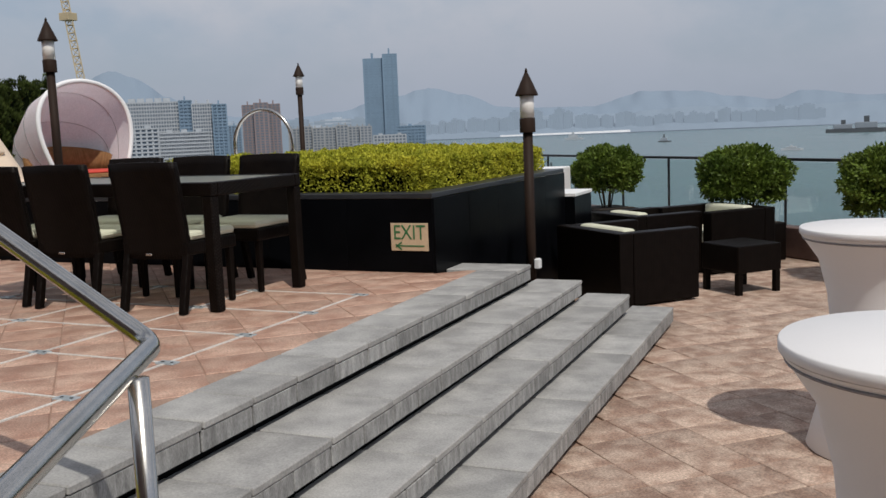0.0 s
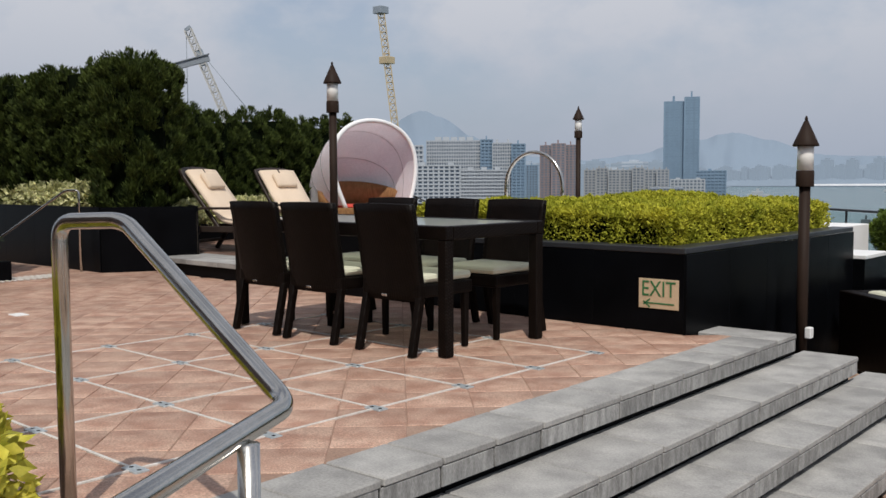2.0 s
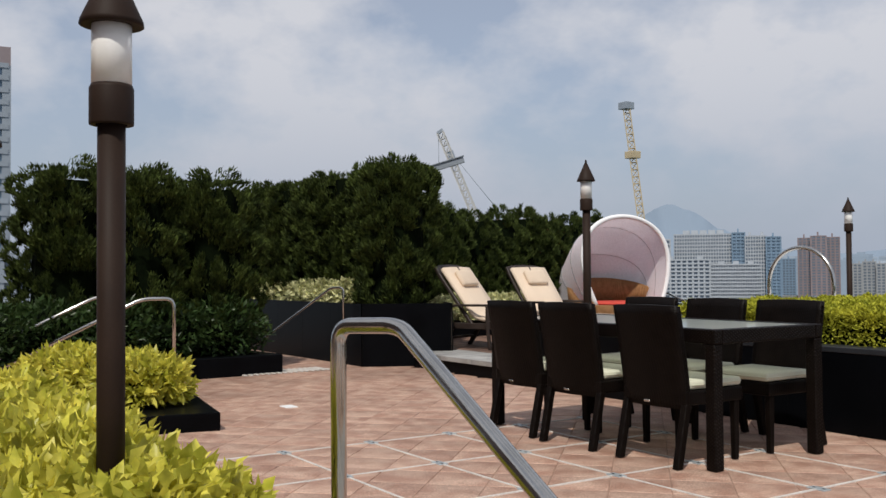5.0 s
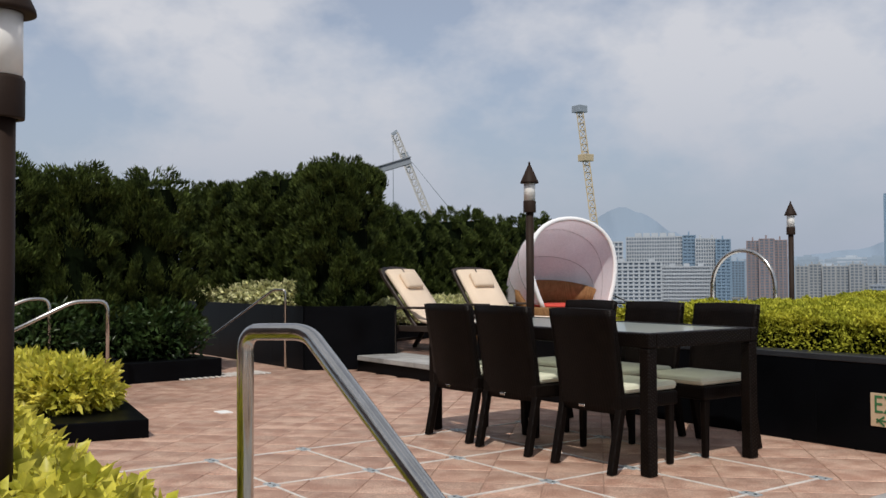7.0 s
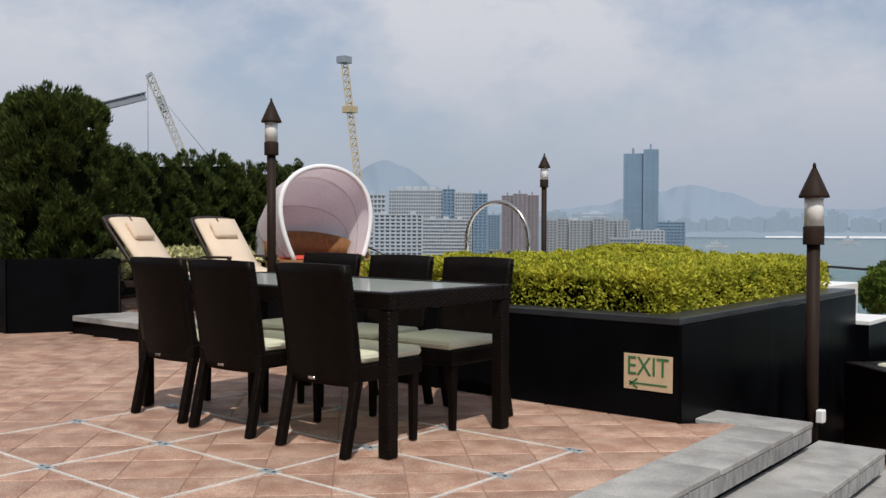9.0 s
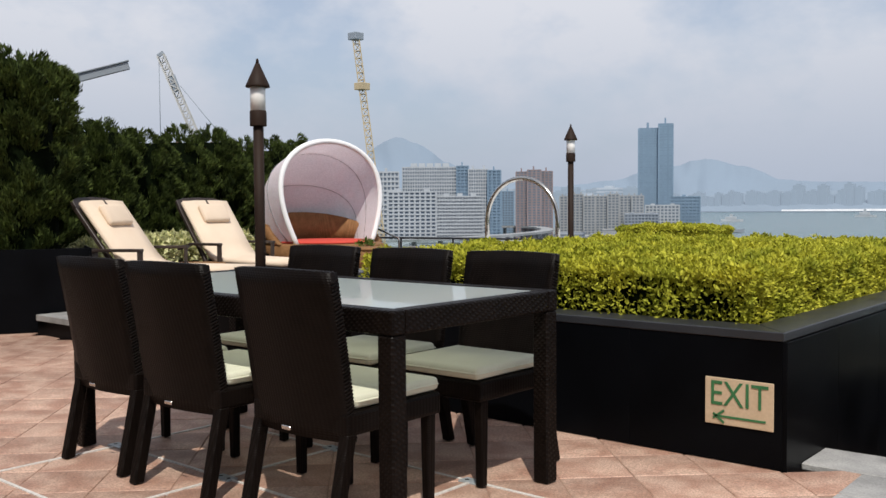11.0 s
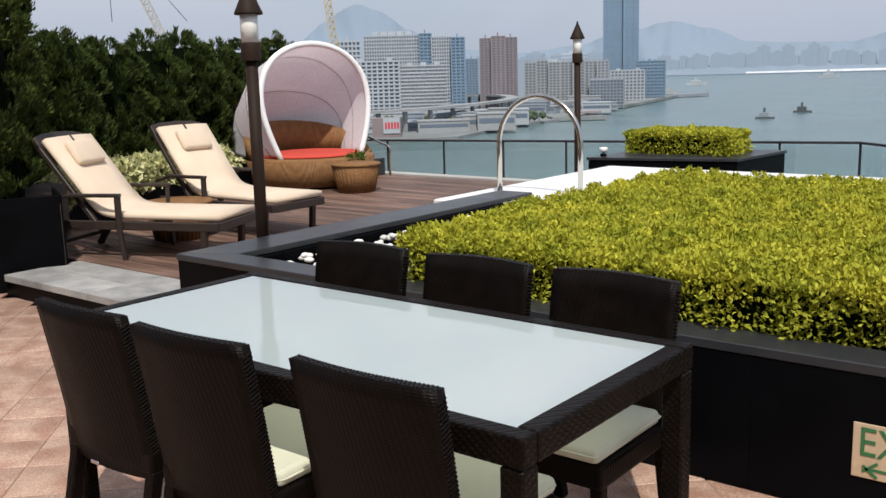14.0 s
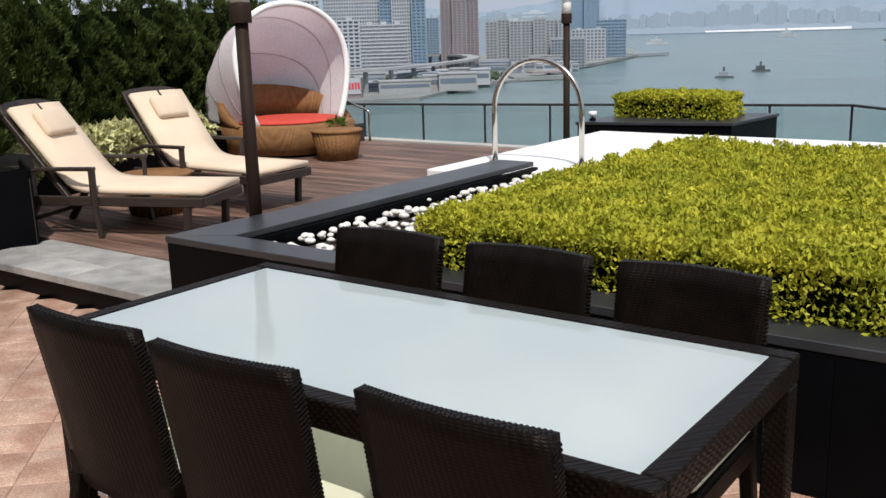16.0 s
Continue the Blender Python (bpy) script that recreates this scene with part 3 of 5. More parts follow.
def hedge(name, x0, x1, y0, y1, z0, z1, count, material, label, group="", size=0.0225, edge=0.05, shear=0.0, amp=0.05, core=True):
    """A clipped hedge: a near-black core for the shade within, under a shell of small leaves."""
    h = thing(name, pose(0, 0, 0), label, "hedge", group)
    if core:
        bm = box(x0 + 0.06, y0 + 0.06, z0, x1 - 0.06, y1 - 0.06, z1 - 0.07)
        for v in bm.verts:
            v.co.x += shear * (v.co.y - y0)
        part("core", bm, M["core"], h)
    w, d, t = x1 - x0, y1 - y0, z1 - z0
    area = np.array([w * d, w * t * 0.6, w * t * 0.6, d * t * 0.6, d * t * 0.6])
    face = RNG.choice(5, count, p=area / area.sum())
    a, b = RNG.random(count), RNG.random(count)
    pos, nrm = np.zeros((count, 3)), np.zeros((count, 3))
    for k in range(5):
        s = face == k
        if k == 0:
            pos[s] = np.stack([x0 + w * a[s], y0 + d * b[s], np.full(s.sum(), z1)], 1)
            nrm[s] = (0, 0, 1)
        elif k < 3:
            yy = y0 if k == 1 else y1
            pos[s] = np.stack([x0 + w * a[s], np.full(s.sum(), yy), z0 + t * b[s]], 1)
            nrm[s] = (0, -1 if k == 1 else 1, 0.45)
        else:
            xx = x0 if k == 3 else x1
            pos[s] = np.stack([np.full(s.sum(), xx), y0 + d * a[s], z0 + t * b[s]], 1)
            nrm[s] = (-1 if k == 3 else 1, 0, 0.45)
    c = np.array([(x0 + x1) / 2, (y0 + y1) / 2, z0])
    lump = lumpy(pos, amp, 6.0) + lumpy(pos, amp * 0.7, 15.0, 9.0)
    pos += nrm * (lump - RNG.random(count) ** 2 * np.where(face == 0, 0.11, 0.17))[:, None]
    # round the shoulders
    ex = np.minimum(pos[:, 0] - x0, x1 - pos[:, 0])
    ey = np.minimum(pos[:, 1] - y0, y1 - pos[:, 1])
    near = np.clip(1 - np.minimum(ex, ey) / edge, 0, 1)
    pos[:, 2] -= near * np.clip((pos[:, 2] - (z1 - edge)) / edge, 0, 1) * edge * 0.6
    pos[:, 0] += shear * (pos[:, 1] - y0)
    leaves("foliage", pos - nrm * size * 0.4, nrm, size, size * 0.55, material, h, 0.75)
    return h


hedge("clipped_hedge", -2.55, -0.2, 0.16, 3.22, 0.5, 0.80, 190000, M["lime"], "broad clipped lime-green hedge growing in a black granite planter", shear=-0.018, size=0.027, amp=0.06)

# pebbles along the hedge
pb = thing("pebbles", pose(0, 0, 0), "white rounded pebbles in the planter beside the hedge", "pebbles", kind="stuff")
bm = bmesh.new()
for k in range(760):
    x, y = (random.uniform(-3.72, -2.55), random.uniform(0.24, 3.2))
    if k % 4 == 0:
        x, y = random.uniform(-3.69, -2.0), random.uniform(0.22, 0.32)
    r = random.uniform(0.017, 0.031)
    bmesh.ops.create_icosphere(bm, subdivisions=2, radius=r, matrix=pose(x, y, 0.465 + random.uniform(0, 0.04), 0, 0, random.uniform(0, 180)) @ Matrix.Diagonal((1.25, 0.9, 0.65, 1)))
part("stones", smooth_all(bm), M["pebble"], pb)

# white pool surround, handrail arch, far planter
pool = part("pool_rim", prism([(-4.88, 3.31), (-1.2, 3.45), (-1.0, 6.6), (-4.88, 6.6)], LOW, 0.43, 0.01), M["white"])
ledge = thing("side_ledge", pose(0, 0, 0), "black granite ledge with a white stone cap behind the planter", "ledge", kind="structure")
part("wall", prism([(-0.9, 3.26), (0.05, 3.26), (0.04, 3.9), (-0.9, 3.9)], LOW, 0.27), M["black"], ledge)
part("cap", prism([(-0.9, 3.255), (0.06, 3.255), (0.05, 3.91), (-0.9, 3.91)], 0.27, 0.305, 0.004), M["white"], ledge)
tagged(pool, "white stone pool surround behind the hedge", "pool rim", kind="structure")
arch = thing("pool_handrail", pose(-0.33, -0.03, 0), "arched stainless steel pool handrail", "handrail")
apts = [(-4.27, 4.0, 0.40), (-4.27, 4.0, 0.9)] + [(-3.835 - 0.435 * math.cos(a), 4.0, 0.9 + 0.43 * math.sin(a)) for a in np.linspace(0.1, math.pi - 0.1, 20)] + [(-3.40, 4.0, 0.9), (-3.40, 4.0, 0.40)]
part("rail", tube(apts, 0.024, 14), M["steel"], arch)
for x in (-4.27, -3.40):
    part("flange", lathe([(0.0, 0.437), (0.055, 0.437), (0.055, 0.43), (0.0, 0.43)], 20, at=(x, 4.0, 0)), M["steel"], arch)

fp = thing("planter_far", pose(0, 0, 0), "black granite planter at the terrace edge with a small hedge", "planter", kind="structure")
FPT = [(-5.45, 7.1), (-3.72, 7.57), (-3.6, 8.85), (-5.35, 8.65)]
part("wall", prism([(x, y) for x, y in FPT], LOW, 0.43), M["black"], fp)
part("coping", prism([(-5.47, 7.08), (-3.7, 7.55), (-3.58, 8.87), (-5.37, 8.67)], 0.43, 0.466, 0.004), M["cope"], fp)
hedge("clipped_hedge_small", -5.32, -3.92, 7.8, 8.5, 0.45, 0.76, 17000, M["lime"], "small clipped lime-green hedge on a black planter by the railing", size=0.045)
spot = thing("spot_light", pose(-5.35, 7.3, 0.466), "small black and white outdoor spotlight on the planter coping", "spotlight")
part("base", lathe([(0, 0), (0.04, 0), (0.04, 0.03), (0.015, 0.035), (0.015, 0.05), (0, 0.05)], 16), M["black"], spot)
part("head", lathe([(0, 0.05), (0.035, 0.05), (0.05, 0.075), (0.05, 0.11), (0, 0.115)], 16), M["white"], spot)

# wooden deck and its granite step
gst = thing("deck_step", pose(0, 0, 0), "low grey granite step up to the wooden deck", "step", kind="structure")
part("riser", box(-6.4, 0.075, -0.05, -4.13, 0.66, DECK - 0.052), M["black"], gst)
for i in range(4):
    for j in range(2):
        part("slab", box(-6.36 + 0.5575 * i + 0.002, 0.04 + 0.31 * j + 0.002, DECK - 0.052, -6.36 + 0.5575 * (i + 1) - 0.002, 0.04 + 0.31 * (j + 1) - 0.002, DECK, 0.004), M["slab"], gst)
deck_base = part("deck_base", prism([(-12.5, 0.66), (-4.13, 0.66), (-4.13, 3.32), (-4.89, 3.32), (-4.89, 6.6), (-12.5, 6.6)], LOW, DECK - 0.03), M["soil"])
tagged(deck_base, "dark base under the deck boards", "deck base", kind="structure")
fedge = part("deck_edge", box(-12.5, 6.61, LOW, -4.75, 6.79, DECK + 0.02, 0.006), M["concrete"])
tagged(fedge, "pale stone edge along the end of the deck", "edging", kind="structure")
pit = part("wall_edge", prism([(-14.5, 6.8), (-5.5, 6.8), (-5.5, 8.9), RAIL[1], RAIL[0]], LOW - 0.04, LOW), M["concrete"])
tagged(pit, "narrow lower ledge below the glass railing", "ledge", kind="structure")

# glass balustrade
bal = thing("balustrade", pose(0, 0, 0), "frameless glass balustrade with a slim dark metal rail", "balustrade", kind="structure")
kerb = thing("kerb_wall", pose(0, 0, 0), "low red-brown granite kerb under the glass railing", "kerb", kind="structure")
for (ax, ay), (bx, by) in zip(RAIL, RAIL[1:]):
    a, b = Vector((ax, ay, 0)), Vector((bx, by, 0))
    L = (b - a).length
    n = max(2, round(L / 1.05))
    d = (b - a).normalized()
    part("handrail", bar(a + Vector((0, 0, 0.5)), b + Vector((0, 0, 0.5)), 0.05, 0.035, bevel=0.006), M["cope"], bal)
    part("kerb", bar(a + Vector((0, 0, LOW + 0.17)), b + Vector((0, 0, LOW + 0.17)), 0.22, 0.34, bevel=0.01), M["kerb"], kerb)
    for i in range(n):
        p, q = a + d * (L * i / n), a + d * (L * (i + 1) / n)
        part("post", bar(p + Vector((0, 0, -0.26)), p + Vector((0, 0, 0.485)), 0.022, 0.03), M["cope"], bal)
        g = part("pane", bar(p + d * 0.03 + Vector((0, 0, 0.11)), q - d * 0.03 + Vector((0, 0, 0.11)), 0.01, 0.72), M["pane"], bal, "clear greenish glass pane")
        g.visible_shadow = False

# black planters round the upper terrace
bp = thing("planter_black", pose(0, 0, 0), "black granite raised planter beside the deck step", "planter", kind="structure")
BP = [(-11.5, -0.42), (-6.80, -0.38), (-6.29, 0.5), (-6.9, 0.78), (-7.6, 1.3), (-11.5, 1.5)]
part("wall", prism([(x * 0.998, y) for x, y in BP], -0.02, 0.65), M["soil"], bp)
panels(BP[0], BP[1], 0.0, 0.715, 6, bp)
panels(BP[1], BP[2], 0.0, 0.715, 1, bp)
panels(BP[2], BP[3], DECK, 0.715, 1, bp)
lpl = thing("planter_low", pose(0, 0, 0), "low black granite planter kerb", "planter", kind="structure")
part("wall", prism([(-6.76, -1.44), (-6.4, -6.65), (-9.01, -6.84), (-9.39, -1.64)], -0.02, 0.16), M["soil"], lpl)
part("kerb", prism([(-6.71, -1.4), (-6.35, -6.64), (-6.53, -6.66), (-6.87, -1.59), (-9.38, -1.83), (-9.39, -1.66)], -0.01, 0.20, 0.006), M["black"], lpl)
ypl = thing("planter_kerb", pose(0, 0, 0), "low black granite kerb round a golden shrub", "planter", kind="structure")
part("kerb", prism([(-3.45, -3.26), (-3.63, -4.11), (-5.74, -4.26), (-5.08, -2.99)], -0.01, 0.12, 0.006), M["black"], ypl)
npl = thing("planter_near", pose(0, 0, 0), "black granite kerb of the bed with golden shrubs", "planter", kind="structure")
part("kerb", prism([(0.31, -4.47), (0.16, -6.23), (-3.31, -6.49), (-3.47, -4.38)], -0.01, 0.10, 0.006), M["black"], npl)
bedp = thing("planter_bed", pose(0, 0, 0), "dark kerb of the planting bed behind the loungers", "planter", kind="structure")
part("kerb", prism([(-7.87, 1.23), (-9.47, 6.53), (-12.51, 6.31), (-12.11, 0.92)], DECK - 0.02, DECK + 0.24, 0.006), M["black"], bedp)
grate = thing("drain_grate", pose(0.02, -0.26, 0, 0, 0, 4.2), "pale slotted drain grate between the planters", "grate", kind="structure")
for i in range(16):
    part("slat", box(-7.05, -1.12 + 0.066 * i, 0.0, -6.72, -1.12 + 0.066 * i + 0.03, 0.012, 0.002), M["strip"], grate)


# ---- things on the upper terrace ----
def dining_chair(m):
    c = thing("dining_chair", m, "dark woven cane dining chair with a sage seat cushion", "chair", "chairs round the table")
    part("seat_frame", box(-0.235, -0.25, 0.33, 0.235, 0.22, 0.41, 0.012, 2), M["wicker"], c)
    bk = bmesh.new()
    # back: slightly curved and leaning, from low behind the seat to the top
    cols, rows, th = 12, 10, 0.036
    grid = {}
    for s in (0, 1):
        for i in range(cols + 1):
            for j in range(rows + 1):
                u, v = i / cols, j / rows
                z = 0.31 + 0.56 * v + (0.005 * math.cos((u - 0.5) * math.pi) - 0.005) * v
                x = (u - 0.5) * (0.468 - 0.01 * (1 - v))
                y = -0.235 - 0.085 * v ** 1.2 - 0.028 * math.cos((u - 0.5) * math.pi) + (th if s else 0)
                grid[s, i, j] = bk.verts.new((x, y, z))
    for s in (0, 1):
        for i in range(cols):
            for j in range(rows):
                q = [grid[s, i, j], grid[s, i + 1, j], grid[s, i + 1, j + 1], grid[s, i, j + 1]]
                bk.faces.new(q if s == 0 else q[::-1])
    for i in range(cols):
        bk.faces.new((grid[0, i + 1, 0], grid[0, i, 0], grid[1, i, 0], grid[1, i + 1, 0]))
        bk.faces.new((grid[0, i, rows], grid[0, i + 1, rows], grid[1, i + 1, rows], grid[1, i, rows]))
    for j in range(rows):
        bk.faces.new((grid[0, 0, j], grid[0, 0, j + 1], grid[1, 0, j + 1], grid[1, 0, j]))
        bk.faces.new((grid[0, cols, j + 1], grid[0, cols, j], grid[1, cols, j], grid[1, cols, j + 1]))
    bmesh.ops.recalc_face_normals(bk, faces=bk.faces)
    back = part("backrest", smooth_all(bk), M["wicker"], c)
    # braided edge: a row of small beads down each side and along the top
    ed = bmesh.new()
    for sx in (-1, 1):
        for k in range(44):
            v = k / 45
            p = (sx * (0.234 - 0.005 * (1 - v)), -0.235 - 0.085 * v ** 1.2 + 0.018, 0.32 + 0.54 * v)
            box(-0.005, -0.018, -0.0045, 0.005, 0.018, 0.0045, 0.0025, 1, ed, Matrix.Translation(p) @ Matrix.Rotation(0.35, 4, "X"))
    for k in range(40):
        u = k / 39 - 0.5
        p = (u * 0.446, -0.32 - 0.028 * math.cos(u * math.pi) + 0.018, 0.87 + 0.005 * math.cos(u * math.pi) - 0.005)
        box(-0.0045, -0.0175, -0.003, 0.0045, 0.0175, 0.003, 0.0025, 1, ed, Matrix.Translation(p) @ Matrix.Rotation(0.35, 4, "Z"))
    part("braided_edge", ed, M["frame_cane"], c)
    for sx in (-1, 1):
        lg = bmesh.new()
        box(-0.021, -0.021, 0, 0.021, 0.021, 0.34, 0.005, 1, lg)
        for v in lg.verts:
            v.co.x, v.co.y = v.co.x + sx * 0.205, v.co.y + 0.18
            if v.co.z < 0.1:
                v.co.x, v.co.y = sx * 0.205 + (v.co.x - sx * 0.205) * 0.8, 0.18 + (v.co.y - 0.18) * 0.8
        part("leg", lg, M["wicker"], c)
        lg = bmesh.new()
        box(-0.021, -0.023, 0, 0.021, 0.023, 0.34, 0.005, 1, lg)
        for v in lg.verts:
            f = max(0.0, 1 - v.co.z / 0.34)
            v.co.x += sx * 0.215
            v.co.y += -0.225 - 0.075 * f ** 1.3
        part("leg", lg, M["wicker"], c)
    cs = box(-0.225, -0.2, 0.412, 0.225, 0.225, 0.462, 0.02, 3)
    for v in cs.verts:
        r = math.hypot(v.co.x / 0.225, (v.co.y - 0.0125) / 0.21)
        if v.co.z > 0.44:
            v.co.z += 0.012 * max(0, 1 - r * r)
    cushion = part("seat_cushion", smooth_all(cs), M["cushion"], c, "sage green canvas cushion")
    part("piping", tube(rounded([(-0.2, -0.2, 0.437), (0.226, -0.2, 0.437), (0.226, 0.226, 0.437), (-0.226, 0.226, 0.437), (-0.226, -0.2, 0.437), (-0.2, -0.2, 0.437)], 0.03, 3), 0.004, 6), M["cushion"], cushion)
    part("maker_tag", box(-0.022, -0.303, 0.335, 0.022, -0.298, 0.349, 0.002), M["steel"], c, "small oval metal tag")
    return c


chair = dining_chair(pose(-1.005, -1.405, 0, 0, 0, 1))
for x, y, r in ((-1.665, -1.43, 3), (-2.215, -1.425, 1)):
    copy_thing(chair, pose(x, y, 0, 0, 0, r))
for x, y, r in ((-1.005, -0.745, 180.5), (-1.563, -0.765, 182), (-2.15, -0.775, 183)):
    copy_thing(chair, pose(x, y, 0, 0, 0, r))

table = thing("dining_table", pose(-1.615, -1.136, 0), "dark woven cane dining table with a frosted glass top", "table")
TX, TY = 1.0, 0.46
for s in (-1, 1):
    part("apron", box(-TX, s * TY - (0.063 if s > 0 else 0), 0.665, TX, s * TY + (0 if s > 0 else 0.063), 0.745, 0.008, 2), M["frame_cane"], table)
    part("apron", box(s * TX - (0.063 if s > 0 else 0), -TY + 0.064, 0.665, s * TX + (0 if s > 0 else 0.063), TY - 0.064, 0.744, 0.008, 2), M["frame_cane"], table)
    for q in (-1, 1):
        part("leg", box(s * TX - s * 0.002, q * TY - q * 0.002, 0, s * (TX - 0.07), q * (TY - 0.07), 0.664, 0.006), M["frame_cane"], table)
glass = part("glass_top", box(-TX + 0.062, -TY + 0.062, 0.733, TX - 0.062, TY - 0.062, 0.741, 0.002), M["glass_top"], table, "pale frosted glass top")
glass.data.materials.append(M["pane"])
for f in glass.data.polygons:
    f.material_index = 1 if f.normal.z < -0.5 else 0


def post_lamp(x, y, z0, tip, label="brown metal post lamp with a cone cap and opal glass"):
    p = thing("post_lamp", pose(x, y, 0), label, "lamp", "post lamps")
    h = tip - 0.50
    part("pole", lathe([(0, z0), (0.039, z0), (0.039, h + 0.02), (0, h + 0.02)], 24), M["bronze"], p)
    part("collar", lathe([(0.044, h), (0.061, h), (0.062, h + 0.005), (0.062, h + 0.105), (0.057, h + 0.115), (0.0, h + 0.115)], 28), M["bronze"], p)
    part("glass", lathe([(0.0, h + 0.116), (0.056, h + 0.116), (0.056, h + 0.31), (0.0, h + 0.31)], 28), M["opal"], p, "white opal glass cylinder")
    part("cap", lathe([(0.0, h + 0.29), (0.08, h + 0.285), (0.09, h + 0.287), (0.088, h + 0.30), (0.014, h + 0.465), (0.0, h + 0.467)], 32), M["bronze"], p, "pointed cone cap")
    part("finial", lathe([(0.0, h + 0.46), (0.011, h + 0.462), (0.011, h + 0.485), (0.004, h + 0.5), (0.0, h + 0.5)], 12), M["bronze"], p)
    return p


post_lamp(-4.22, 0.735, DECK, 2.165)
post_lamp(-5.52, 6.95, LOW, 2.13)
lampc = post_lamp(0.292, 1.213, LOW, 1.44)
part("socket_box", box(0.04, -0.05, -0.14, 0.085, 0.01, -0.06, 0.006), M["white"], lampc, "small white socket box")
post_lamp(-0.005, -4.815, 0.08, 1.98)
post_lamp(-1.895, -4.93, 0.08, 1.85)


def handrail(points, posts, label, radius=0.021, bend=0.09):
    h = thing("handrail", pose(0, 0, 0), label, "handrail", "steel handrails")
    part("rail", tube(rounded(points, bend, 8), radius, 16), M["steel"], h)
    for p, z in posts:
        part("post", tube([p, (p[0], p[1], z)], radius * 0.95, 16), M["steel"], h)
    return h


handrail([(0.205, -4.2, 0.0), (0.205, -4.2, 0.893), (0.43, -4.117, 0.9), (1.245, -4.185, 0.51), (1.80, -5.22, 0.49), (1.80, -5.22, -0.6)],
         [((1.39, -4.4, 0.495), -0.45)], "bent stainless steel handrail beside the granite steps", 0.024, 0.055)
handrail([(-7.091, -0.476, 0.0), (-7.091, -0.476, 0.9), (-7.222, -0.563, 0.9), (-8.136, -1.15, 0.2)], [], "thin stainless steel handrail down the side stair", 0.014, 0.05)
handrail([(-6.33, -2.697, 0.0), (-6.33, -2.697, 0.83), (-6.406, -2.986, 0.83), (-6.596, -4.506, 0.06)], [], "stainless steel handrail by the dark shrubs", 0.02)
handrail([(-6.818, -3.105, 0.0), (-6.818, -3.105, 0.85), (-6.852, -3.303, 0.85), (-6.935, -4.824, 0.1)], [], "stainless steel handrail by the dark shrubs", 0.02)


handrail([(-8.86, 6.55, 0.74), (-8.30, 6.55, 0.57), (-8.30, 6.55, DECK)], [], "short steel handrail at the end of the deck", 0.016, 0.04)
ebox = part("box", box(-8.62, 6.36, DECK, -8.38, 6.54, 0.41, 0.008), M["cope"])
tagged(ebox, "small dark box beside the handrail at the deck end", "box")
plate = part("floor_plate", box(-0.07, -0.05, -0.006, 0.07, 0.05, 0.002, 0.001), M["white"])
plate.location = (-4.25, -2.41, 0.0)
tagged(plate, "small white cover plate set in the terrace floor", "cover plate")

